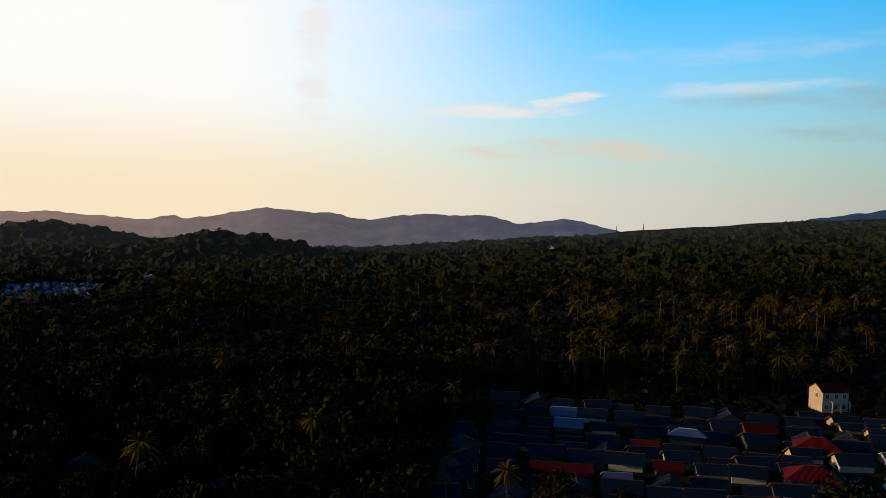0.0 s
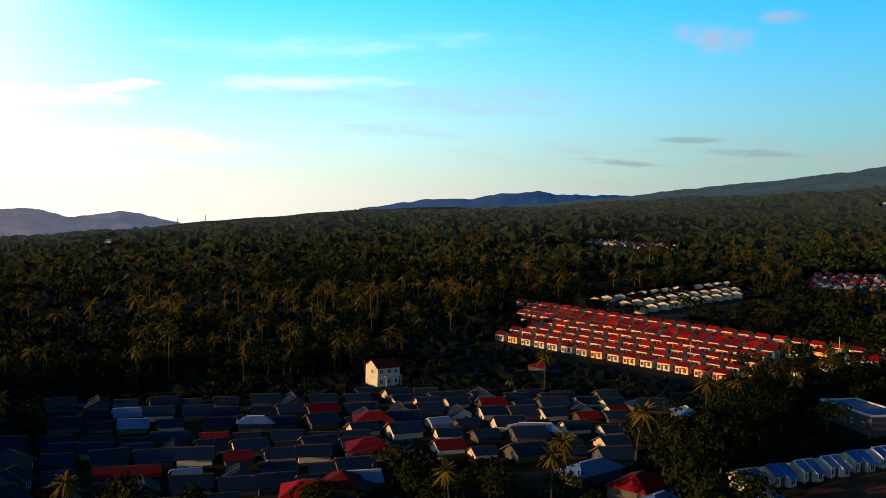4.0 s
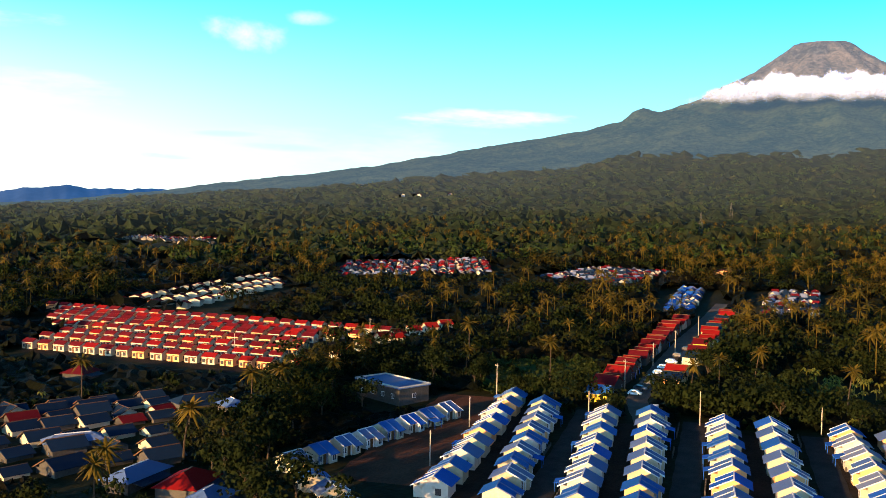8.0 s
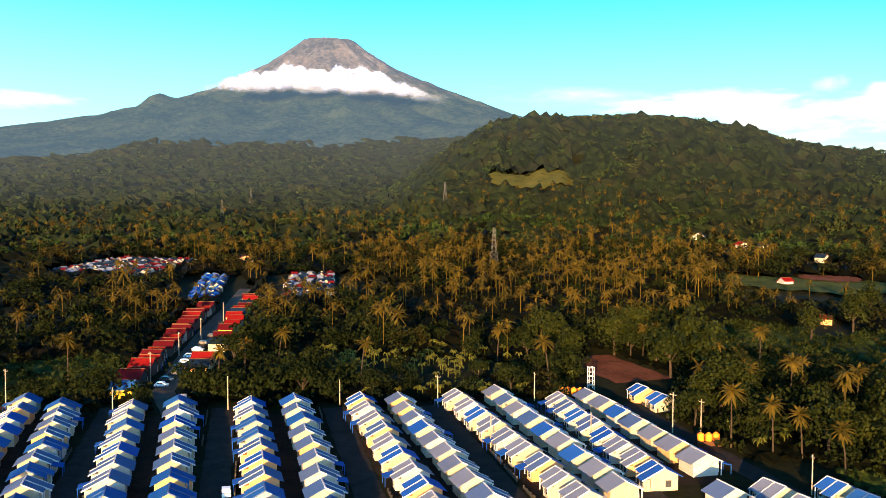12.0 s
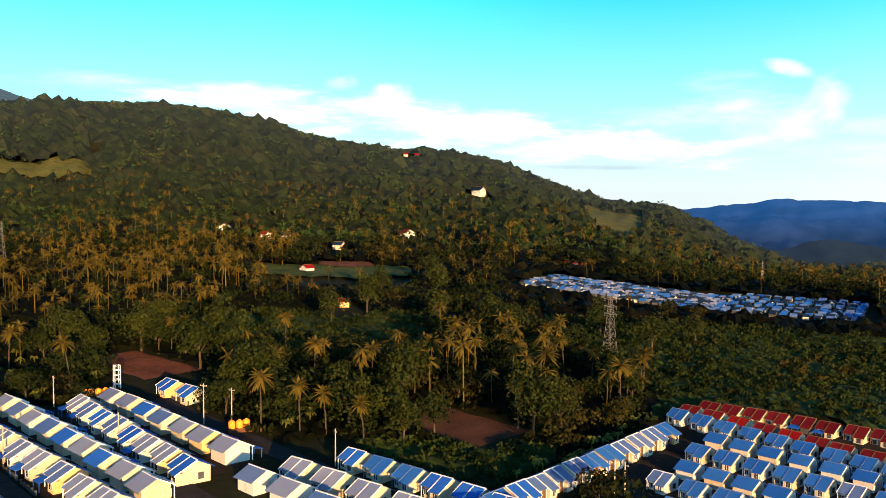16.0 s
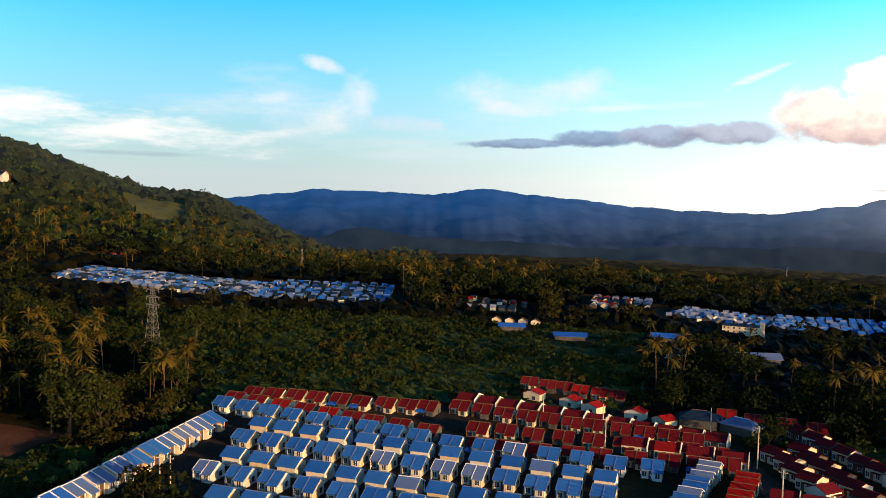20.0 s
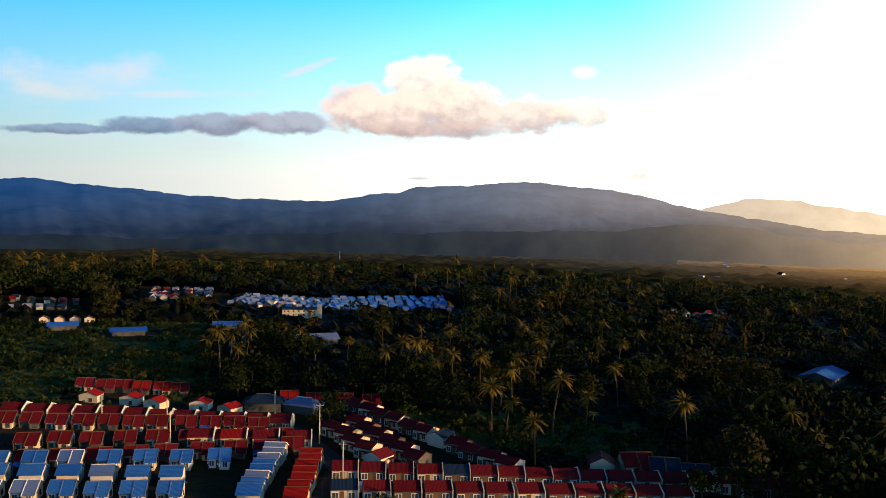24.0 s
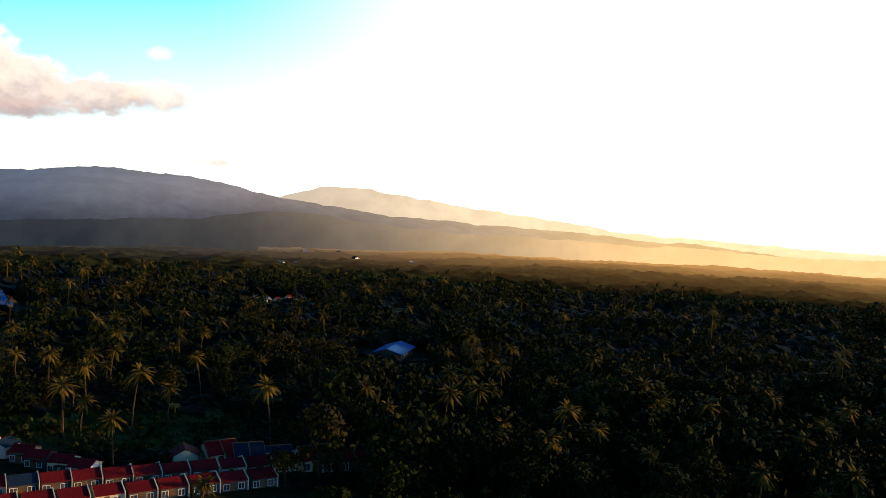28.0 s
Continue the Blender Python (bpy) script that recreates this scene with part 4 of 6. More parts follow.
def estates():
    rng = np.random.default_rng(5)
    B, C = ["roof_blue"] * 4 + ["roof_sky"] * 3 + ["roof_bright"] * 2, ["cream"] * 5 + ["white"] * 3 + ["orange"]
    # columns that run away from the flight, in pairs back to back
    cols = [((225, 136), (152, 109), 10, 0), ((221, 124), (154, 96), 10, 1), ((222, 106), (151, 78), 10, 0), ((228, 96), (153, 67), 10, 1),
            ((230, 77), (157, 50), 10, 0), ((234, 67), (160, 39), 10, 1), ((238, 50), (165, 21), 10, 0), ((239, 40), (170, 12), 10, 1),
            ((245, 25), (174, -6), 10, 0), ((251, 15), (180, -13), 10, 1), ((246, -2), (189, -21), 9, 0), ((251, -10), (199, -31), 8, 1)]
    P = ["roof_pale"] * 6 + ["roof_blue"] * 2 + ["roof_bright"] * 2
    for a, b, n, back in cols:
        h = heading(b, a)
        row(a, b, n - 1, h + (180 if not back else 0), P if a[1] < 55 else B, C, rng, size=1.12, jitter=0.4, awning=0.36)
    row((146, 145), (202, 144), 8, heading((146, 145), (202, 144)), B, C, rng, awning=0.1)
    row((139, 133), (131, 115), 3, 60, B, C, rng)
    row((185, -55), (150, -73), 6, heading((150, -73), (185, -55)) + 180, ["roof_bright", "roof_sky"], ["cream"], rng)
    row((181, -42), (155, -56), 4, heading((155, -56), (181, -42)) + 180, ["roof_pale"], ["cream", "orange"], rng, size=1.1)
    row((179, -33), (160, -42), 3, heading((160, -42), (179, -33)), ["roof_pale", "roof_pale", "roof_blue"], ["cream", "white"], rng, size=1.1)
    row((260, -25), (251, -29), 2, heading((251, -29), (260, -25)) + 180, ["roof_bright", "roof_blue"], ["orange", "cream"], rng, stretch=1.15, vary=0.0)
    row((182, -128), (150, -66), 12, heading((182, -128), (150, -66)) + 180, ["roof_sky", "roof_sky", "roof_bright", "roof_blue"], ["cream", "cream", "orange"], rng)
    # the grid of separate houses
    g = heading((97, -167), (173, -137))
    for a, b, n, back in (((194, -143), (142, -160), 9, 0), ((134, -162), (94, -182), 7, 0), ((173, -138), (97, -168), 13, 1), ((167, -129), (92, -159), 13, 0),
                          ((158, -119), (84, -148), 13, 1), ((154, -110), (80, -140), 12, 0), ((140, -103), (75, -129), 11, 1)):
        row(a, b, n, g + 180 * (1 - back), ["roof_sky"] * 9 + ["roof_blue"], ["cream"] * 3 + ["white"], rng, size=0.88, stretch=0.95)
    # red roofs behind it
    R, W = ["roof_red"] + ["roof_dull"] * 6, ["cream", "cream", "grey"]
    for a, b, n in (((197, -149), (145, -166), 9), ((199, -156), (159, -183), 9), ((138, -177), (89, -205), 9), ((129, -166), (83, -198), 9),
                    ((160, -230), (134, -237), 6), ((103, -241), (80, -247), 4), ((154, -190), (98, -211), 11)):
        row(a, b, n, g + 180, R if a != (129, -166) else ["roof_dull"], W, rng, awning=0.12, jitter=0.6, size=0.9, frames=False, lift=-0.35)
    D = ["roof_dull"] * 14 + ["roof_zinc"]
    for x, y, t in ((151, -219, 100), (140, -221, 95), (132, -220, 85), (121, -224, 100), (112, -223, 70)):
        house(x, y, t, "roof_red", "cream", "plain", size=0.85, group="loose red-roofed houses", lift=-0.3)
        clear(x - 3, y, x + 3, y, 6)
    # rows on the slant, gables to the sun
    for a, b, n in (((82, -240), (33, -202), 11), ((76, -223), (54, -199), 6), ((79, -215), (62, -196), 5)):
        row(a, b, n, heading((0, 0), (-0.93, 0.36)), D, ["cream", "cream", "grey", "white"], rng, jitter=0.5, lift=0.1, size=0.95, shape="plain", deep=0.85, askew=5, awning=0.0)
    # terraces with party walls
    for a, b, n in (((66, -186), (-8, -209), 14), ((62, -174), (-3, -198), 12), ((158, -198), (94, -216), 12)):
        row(a, b, n, heading(a, b), D[1:] + ["roof_dull"] * 4, ["cream", "grey", "grey"], rng, jitter=0.15, lift=-0.2, stretch=1.11, shape="terrace", deep=0.95, askew=0.6, vary=0.02)
    row((105, -195), (84, -203), 4, heading((105, -195), (84, -203)), ["roof_red", "roof_dull"], ["cream"], rng, jitter=0.1, stretch=1.2, shape="terrace", askew=0.5)
    row((14, -214), (-23, -210), 6, 190, ["roof_dull", "roof_dull", "roof_zinc"], W, rng, jitter=1.5, size=1.15, lift=-0.3, askew=14, vary=0.14)
    row((85, -192), (78, -164), 8, heading((77, -164), (84, -192)) + 90, ["roof_blue", "roof_sky"], ["cream"], rng, size=0.85)
    row((76, -191), (69, -166), 7, heading((77, -164), (84, -192)) + 90, ["roof_red"], ["cream"], rng, awning=0.3, size=0.85)
    # the red estate across the scrub
    for a, b, n in (((195, 333), (220, 231), 15), ((207, 341), (231, 237), 15), ((227, 366), (255, 249), 17), ((245, 393), (274, 251), 19), ((218, 345), (243, 241), 15), ((236, 384), (266, 255), 18), ((253, 401), (281, 244), 21), ((259, 422), (296, 241), 24)):
        row(a, b, n, heading(a, b), ["roof_red", "roof_dull", "roof_dull"], ["cream", "cream", "orange"], rng, full=a[1] < 390, frames=False, size=1.0, stretch=1.05, deep=0.66, shape="plain", lift=0.0, group="red-roofed estate", name="estate_house")
    for a, b, n in (((288, 408), (424, 444), 14), ((294, 389), (403, 416), 12), ((298, 372), (386, 397), 10)):
        row(a, b, n, 32, ["roof_dull", "roof_red"], ["cream", "cream"], rng, full=False, lift=0.3, shape="plain", group="red-roofed estate", name="estate_house")
    clear(-205, 560, -265, 640, 60, True)
    clear(138, 152, 146, 60, 20)
    clear(146, 70, 186, -60, 24)
    clear(150, 140, 215, 165, 16, True)
    clear(160, 332, 194, 208, 28, True)
    clear(186, 328, 212, 226, 10)
    clear(78, -166, 84, -148, 12)
    clear(72, -196, 86, -160, 14)
    clear(206, 385, 246, 240, 30, True)
    clear(246, 405, 276, 245, 30, True)
    clear(285, 392, 405, 424, 26, True)
    clear(-70, 290, 112, 278, 10, True)
    clear(100, 280, 190, 250, 14, True)
    clear(62, -168, -22, -186, 8)
    clear(20, -203, -12, -207, 8)
    clear(290, 352, 385, 380, 12)
    clear(262, -14, 284, -26, 14)
    clear(302, 82, 290, 12, 11)
    clear(284, 84, 274, 28, 9)
    row((225, 221), (283, 228), 4, 150, ["roof_red"], ["cream"], rng, jitter=3)
    row((283, 231), (322, 231), 5, 150, ["roof_red"], ["cream"], rng, jitter=1)
    # houses along the road uphill
    row((243, 118), (243.5, 118), 1, 100, ["roof_sky"], ["yellow"], rng, group="houses along the road", name="roadside_house", size=1.2)
    row((256, 122), (390, 152), 19, heading((235, 117), (382, 142)) + 90, ["roof_red"] * 2 + ["roof_dull"] * 4, ["cream", "grey", "grey"], rng, awning=0.3, size=1.18, vary=0.14, jitter=0.9, askew=4, lift=-0.1, group="houses along the road", name="roadside_house")
    row((273, 108), (424, 142), 17, heading((235, 117), (382, 142)) + 90, ["roof_red"] * 3 + ["roof_dull"] * 2 + ["roof_zinc"], ["cream", "orange", "yellow"], rng, size=1.12, vary=0.12, jitter=0.9, askew=4, group="houses along the road", name="roadside_house", skip=(2, 3, 6))
    # the older town in the shade
    Z = ["roof_zinc"] * 10 + ["roof_blue"] + ["roof_dull"]
    for a, b, n in (((21, 285), (100, 254), 10), ((20, 272), (95, 242), 10), ((19, 258), (91, 230), 9), ((18, 243), (85, 216), 9), ((18, 234), (82, 209), 9), ((17, 226), (80, 202), 8), ((16, 214), (76, 191), 8), ((15, 204), (73, 182), 8), ((16, 192), (60, 174), 6),
                    ((106, 262), (165, 217), 9), ((104, 254), (161, 211), 9), ((99, 244), (155, 203), 9), ((94, 232), (147, 193), 8), ((90, 221), (140, 184), 7), ((84, 209), (133, 174), 7), ((112, 250), (168, 226), 6)):
        row(a, b, n, 174, Z, ["grey", "grey", "cream", "cream"] if a[0] > 80 else ["grey"] * 4 + ["cream"], rng, jitter=1.3, awning=0.2, size=1.0, stretch=1.35, frames=False, askew=7, lift=-1.1, vary=0.18, group="old town houses", name="town_house")
    for x, y, t, rf, hx, hy in ((123, 152, 25, "roof_red", 6.5, 5.0), (120, 165, 15, "roof_blue", 7.5, 4.0), (119, 141, 20, "roof_blue", 5.5, 4.0), (60, 178, -20, "roof_red", 6.0, 5.0), (68, 181, 60, "roof_dull", 5.0, 4.5),
                                (94, 226, -20, "roof_dull", 6.0, 5.0), (83, 202, -15, "roof_dull", 6.0, 5.0), (174, 268, 20, "roof_dull", 5.0, 4.5), (127, 199, -25, "roof_blue", 7.0, 3.2), (171, 207, -15, "roof_zinc", 7.5, 3.6), (106, -231, 20, "roof_zinc", 5.5, 4.0), (95, -233, -10, "roof_blue", 5.5, 3.6), (173, 195, 70, "roof_blue", 4.5, 3.5), (65, 238, -15, "roof_blue", 5.0, 3.0)):
        hip_house(x, y, t, hx, hy, rf)
    for x, y in ((-96, 219), (-80, 207), (-70, 200), (-45, 189), (-36, 188), (-13, 185), (2, 188), (4, 200), (5, 212), (7, 226), (7, 240)):
        house(x, y, rng.uniform(0, 180), "roof_zinc", "grey", size=1.1, group="old town houses", name="town_house")
        clear(x - 4, y - 4, x + 4, y + 4, 7)
    clear(110, 180, 128, 150, 14)
    # villages farther off
    def village(corners, n, roofs, turn, loose, front=38):
        """Houses too far off to tell apart, joined: an even, loosened grid over a parallelogram."""
        (ax, ay), (bx, by), (cx, cy) = corners
        L, M = math.hypot(bx - ax, by - ay), math.hypot(cx - ax, cy - ay)
        nu = max(1, round(math.sqrt(n * L / M)))
        nv = max(1, round(n / nu))
        piles = {}
        for i in range(nu):
            for j in range(nv):
                u, v = (i + 0.5 + rng.uniform(-0.2, 0.2)) / nu, (j + 0.5 + rng.uniform(-0.2, 0.2)) / nv
                x, y = ax + (bx - ax) * u + (cx - ax) * v, ay + (by - ay) * u + (cy - ay) * v
                m = pose(x, y, tz(x, y) - 0.2, 0, 0, turn + rng.normal(0, loose) + 90 * int(rng.random() < loose / 60)) @ Matrix.Diagonal((*[rng.uniform(0.54, 0.74) * (0.86 if ay < 0 else 1)] * 2, rng.uniform(0.75, 0.95) * (0.8 if ay < 0 else 1), 1))
                wall, roof = ["grey", "grey", "grey", "cream"][rng.integers(1 if ay < 0 else 2, 4) if rng.random() < 0.8 else 0], roofs[rng.integers(len(roofs))]
                for key, mat in (("wall", wall), ("roof", roof)):
                    me = house_meshes(roof, wall, "")[key]
                    piles.setdefault(mat, []).append((me, m))
        bm = bmesh.new()
        mats = list(piles)
        for k, mat in enumerate(mats):
            for me, m in piles[mat]:
                vs = [bm.verts.new(m @ v.co) for v in me.vertices]
                for p in me.polygons:
                    bm.faces.new([vs[q] for q in p.vertices]).material_index = k
        me = bpy.data.meshes.new("far_village")
        bm.to_mesh(me)
        bm.free()
        for mat in mats:
            me.materials.append(MAT[mat])
        tagged(new("far_village", me), "crowded small houses of a far village", "village", kind="stuff")
        clear((ax + cx) / 2, (ay + cy) / 2, bx + (cx - ax) / 2, by + (cy - ay) / 2, M / 2 + 9)
        mx, my = (bx + cx) / 2, (by + cy) / 2
        back = 1 - (M / 2 + front) / math.hypot(mx, my)
        clear(mx, my, mx * back, my * back, L / 2 + 4, True)

    Zr = ["roof_zinc", "roof_zinc", "roof_pale", "roof_dull"]
    village(((447, 409), (524, 334), (530, 470)), 290, Zr + ["roof_red"], 35, 25)
    village(((515, 300), (512, 238), (600, 296)), 170, Zr, 20, 30)
    village(((425, 174), (518, 202), (421, 158)), 52, ["roof_bright", "roof_sky", "roof_blue"], 20, 10)
    village(((430, 130), (525, 153), (450, 108)), 76, Zr, 20, 30)
    village(((449, -224), (344, -268), (478, -262)), 380, ["roof_blue", "roof_pale", "roof_sky", "roof_zinc", "roof_zinc"], 35, 9)
    village(((344, -266), (300, -314), (386, -316)), 170, ["roof_blue", "roof_sky", "roof_zinc"], 35, 7)
    village(((537, -298), (513, -321), (546, -306)), 14, ["roof_dull"], 35, 4)
    village(((290, -357), (258, -368), (294, -367)), 9, ["roof_dull", "roof_zinc"], 35, 8)
    village(((272, -335), (252, -349), (276, -341)), 6, ["roof_pale", "roof_zinc"], 35, 8)
    village(((244, -397), (218, -416), (264, -436)), 46, Zr, 35, 25)
    village(((205, -404), (150, -412), (212, -440)), 100, ["roof_blue", "roof_pale", "roof_sky"], 35, 20)
    village(((155, -412), (104, -452), (172, -455)), 130, ["roof_blue", "roof_sky", "roof_bright"], 35, 5)
    village(((626, 907), (618, 745), (684, 912)), 120, ["roof_dull", "roof_zinc", "roof_pale"], 35, 10, 190)
    clear(600, 740, 545, 700, 60)
    clear(600, 850, 560, 800, 70)
    village(((-304, 637), (-224, 640), (-372, 790)), 260, ["roof_zinc", "roof_blue", "roof_pale"], 35, 14, 120)
    clear(-245, 590, -290, 640, 34)
    village(((0, -506), (-34, -512), (2, -520)), 12, Zr, 35, 20)


def strip(name, pts, width, material, label, cat, lift=0.06):
    """A ribbon of road or earth that follows the land."""
    v = []
    P = []
    for (ax, ay), (bx, by) in zip(pts, pts[1:]):
        k = max(2, int(math.hypot(bx - ax, by - ay) / 3))
        P += [(ax + (bx - ax) * i / k, ay + (by - ay) * i / k) for i in range(k)]
    P.append(pts[-1])
    for i, (x, y) in enumerate(P):
        a, b = P[max(i - 1, 0)], P[min(i + 1, len(P) - 1)]
        L = math.hypot(b[0] - a[0], b[1] - a[1])
        nx, ny = -(b[1] - a[1]) / L, (b[0] - a[0]) / L
        w = width / 2 * (1 + 0.04 * math.sin(i * 1.7))
        for s in (-1, -0.33, 0.33, 1):
            px, py = x + nx * w * s, y + ny * w * s
            v.append((px, py, tz(px, py) + lift))
    tagged(new(name, mesh_of(name, v, grid_faces(len(P), 4)[:, ::-1], MAT[material], True)), label, cat, kind="structure")
    for (ax, ay), (bx, by) in zip(pts, pts[1:]):
        clear(ax, ay, bx, by, width / 2 + 1.5)


def grounds():
    for a, b in (((232, 116), (150, 88)), ((236, 87), (150, 58)), ((240, 58), (152, 27)), ((246, 32), (165, 3)), ((252, 5), (175, -22)), ((255, -20), (185, -48))):
        strip("estate_street", [a, b], 6.0, "asphalt", "dark worn estate street between house rows", "street", 0.10)
    for a, b in (((223, 130), (150, 103)), ((225, 101), (150, 72)), ((232, 72), (155, 44)), ((239, 45), (165, 17)), ((248, 20), (175, -9)), ((249, -6), (190, -26))):
        strip("yard", [a, b], 19.0, "yard", "bare earth yards along the house rows", "yard", 0.05)
    strip("forecourt", [(228, 150), (150, 124)], 22.0, "soil", "bare brown earth forecourt", "bare earth", 0.05)
    strip("uphill_road", [(226, 96), (250, 110), (300, 123), (355, 136), (400, 145), (474, 162)], 6.4, "dust", "narrow worn road uphill", "road", 0.08)
    strip("estate_yard", [(190, -133), (100, -175)], 26, "yard", "bare earth among the grid of houses", "yard", 0.05)
    strip("estate_yard_near", [(170, -110), (80, -148)], 36, "yard", "bare earth among the grid of houses", "yard", 0.05)
    strip("red_yard", [(190, -165), (90, -215)], 22, "yard", "dark earth among red-roofed houses", "yard", 0.05)
    strip("lane", [(92, -215), (68, -190), (62, -160)], 7, "asphalt", "grey lane between red roofs", "street", 0.10)
    strip("field_soil", [(222, -82), (195, -94)], 20, "soil", "ploughed reddish brown field", "field", 0.05)
    strip("hill_soil", [(318, -10), (284, -28)], 20, "red_soil", "bare reddish earth cutting", "bare earth", 0.05)
    strip("red_estate_yard", [(210, 335), (232, 236)], 44, "yard", "earth yards of the red-roofed estate", "yard", 0.05)
    strip("red_estate_yard_far", [(250, 400), (282, 246)], 50, "yard", "earth yards of the red-roofed estate", "yard", 0.05)


estates()
grounds()


@lru_cache(None)
def garden_wall_mesh(n):
    bm = bmesh.new()
    L = 2.2 * n
    box(bm, -L / 2, L / 2, -0.08, 0.08, -0.4, 0.75)
    for i in range(n + 1):
        x = -L / 2 + 2.2 * i
        box(bm, x - 0.15, x + 0.15, -0.15, 0.15, -0.4, 0.95)
    return finish("garden_wall", bm, "grey")


def garden_walls():
    """Low rendered walls, here and there, between the front yards and the streets."""
    rng = np.random.default_rng(61)
    for (ax, ay), (bx, by) in (((232, 116), (150, 88)), ((236, 87), (150, 58)), ((240, 58), (152, 27)), ((246, 32), (165, 3)), ((252, 5), (175, -22)), ((255, -20), (185, -48))):
        L = math.hypot(bx - ax, by - ay)
        ux, uy = (bx - ax) / L, (by - ay) / L
        for side in (-3.9, 3.9):
            t = 6.0
            while t < L - 6:
                n = int(rng.integers(2, 5))
                if rng.random() < 0.55:
                    x, y = ax + ux * t - uy * side, ay + uy * t + ux * side
                    ob = tagged(new("garden_wall", garden_wall_mesh(n)), "low grey rendered garden wall with posts beside the street", "garden wall", group="garden walls")
                    ob.matrix_basis = pose(x, y, tz(x, y), 0, 0, math.degrees(math.atan2(uy, ux)))
                t += 2.2 * n + rng.uniform(1.5, 6)


garden_walls()


# ---- single buildings, masts, poles, tanks and vehicles ----


def on_slope(az, el):
    """Where a sight line from the drone first meets the land."""
    d = np.geomspace(200, 4500, 1200)
    x, y = d * math.sin(radians(az)), d * math.cos(radians(az))
    e = np.degrees(np.arctan2(terrain(x, y) - EYE[2], d))
    k = int(np.argmax(e >= el)) if (e >= el).any() else int(e.argmax())
    return float(x[k]), float(y[k])


def thing(name, label, cat, x, y, turn=0.0, lift=0.0, size=1.0, group=""):
    root = tagged(new(name), label, cat, group)
    root.matrix_basis = pose(x, y, tz(x, y) + lift, 0, 0, turn) @ Matrix.Scale(size, 4)
    return root


def gable_roof(bm, hx, hy, z, rise, over=0.5):
    f = rise / hy
    for s in (-1, 1):
        slab(bm, -hx - over, hx + over, 0.0, z + rise, s * (hy + over), z - over * f, 0.14)


def punched_windows(root, spots, frames=True):
    for x, y, z, rz in spots:
        w = part("window", window_unit(), None, root)
        w.matrix_basis = pose(x, y, z, 0, 0, rz)
        if frames:
            part("window_frame", frame_unit(), None, w)


def two_storey_house():
    root = thing("two_storey_house", "pale yellow two-storey house with a dark red roof", "house", 117, 276, 10)
    bm = bmesh.new()
    prism(bm, [(-3.6, -1), (3.6, -1), (3.6, 6.2), (0, 8.3), (-3.6, 6.2)], -4.2, 4.2)
    part("wall", bm, "cream", root)
    bm = bmesh.new()
    gable_roof(bm, 4.2, 3.6, 6.25, 2.1)
    part("roof", bm, "roof_dull", root)
    bm = bmesh.new()
    box(bm, -1.8, 4.2, -5.0, -3.62, 3.1, 3.3)
    for x in (-1.6, 1.2, 4.0):
        box(bm, x - 0.12, x + 0.12, -4.95, -4.7, -1, 3.1)
    part("balcony", bm, "white", root)
    punched_windows(root, [(x, -3.62, z, 0) for x in (-2.8, 0.2, 2.8) for z in (1.5, 4.7)] + [(4.22, 0.5, 4.6, 90), (4.22, 0.5, 1.5, 90), (-4.22, -0.5, 4.6, 90), (-2.8, 3.62, 4.6, 0), (1.5, 3.62, 4.6, 0)])
    clear(112, 270, 122, 282, 9)


def flat_building():
    root = thing("flat_roofed_building", "bare concrete workshop with a pale flat roof", "building", 212, 170, 78)
    bm = bmesh.new()
    box(bm, -10, 10, -5.5, 5.5, -1.5, 4.6)
    part("wall", bm, "grey", root)
    bm = bmesh.new()
    box(bm, -10.4, 10.4, -5.9, 5.9, 4.6, 4.9)
    part("roof", bm, "roof_blue", root)
    bm = bmesh.new()
    for s in (-1, 1):
        box(bm, -10.4, 10.4, s * 5.75 - 0.15, s * 5.75 + 0.15, 4.9, 5.3)
        box(bm, s * 10.25 - 0.15, s * 10.25 + 0.15, -5.6, 5.6, 4.9, 5.3)
    part("parapet", bm, "white", root)
    punched_windows(root, [(x, 5.52, 2.2, 0) for x in (-7, -2.5, 2.5, 7)] + [(-10.02, 0, 2.2, 90)])
    clear(205, 160, 220, 180, 12)


def hall(x, y, turn, hx, hy, h, roof, wall, name, label):
    root = thing(name, label, "building", x, y, turn)
    bm = bmesh.new()
    prism(bm, [(-hy, -2), (hy, -2), (hy, h), (0, h + hy * 0.3), (-hy, h)], -hx, hx)
    part("wall", bm, wall, root)
    bm = bmesh.new()
    gable_roof(bm, hx, hy, h + 0.08, hy * 0.3, 0.8)
    part("roof", bm, roof, root)
    punched_windows(root, [(hx * q, s * (hy + 0.02), h * 0.55, 0) for q in (-0.7, -0.2, 0.3, 0.75) for s in (-1, 1)], False)
    clear(x - hx, y, x + hx, y, hy + 8)


def apartment_block():
    root = thing("apartment_block", "pale three-storey block above the blue roofs", "building", 158, -384, 20, size=0.65)
    bm = bmesh.new()
    box(bm, -13, 13, -5, 5, -3, 7.5)
    box(bm, -13.5, -10.5, -5.6, 5.6, -3, 9.8)
    part("wall", bm, "cream", root)
    bm = bmesh.new()
    box(bm, -10.4, 13.4, -5.4, 5.4, 7.5, 7.9)
    part("roof", bm, "roof_zinc", root)
    punched_windows(root, [(x, 5.02, z, 0) for x in (-8.5, -5, -1.5, 2, 5.5, 9, 11.5) for z in (1.2, 4.0, 6.4)], False)
    clear(146, -388, 170, -380, 10)
    hall(156, -315, 30, 5, 4, 2.2, "roof_zinc", "white", "storehouse", "small pale storehouse with a grey roof")


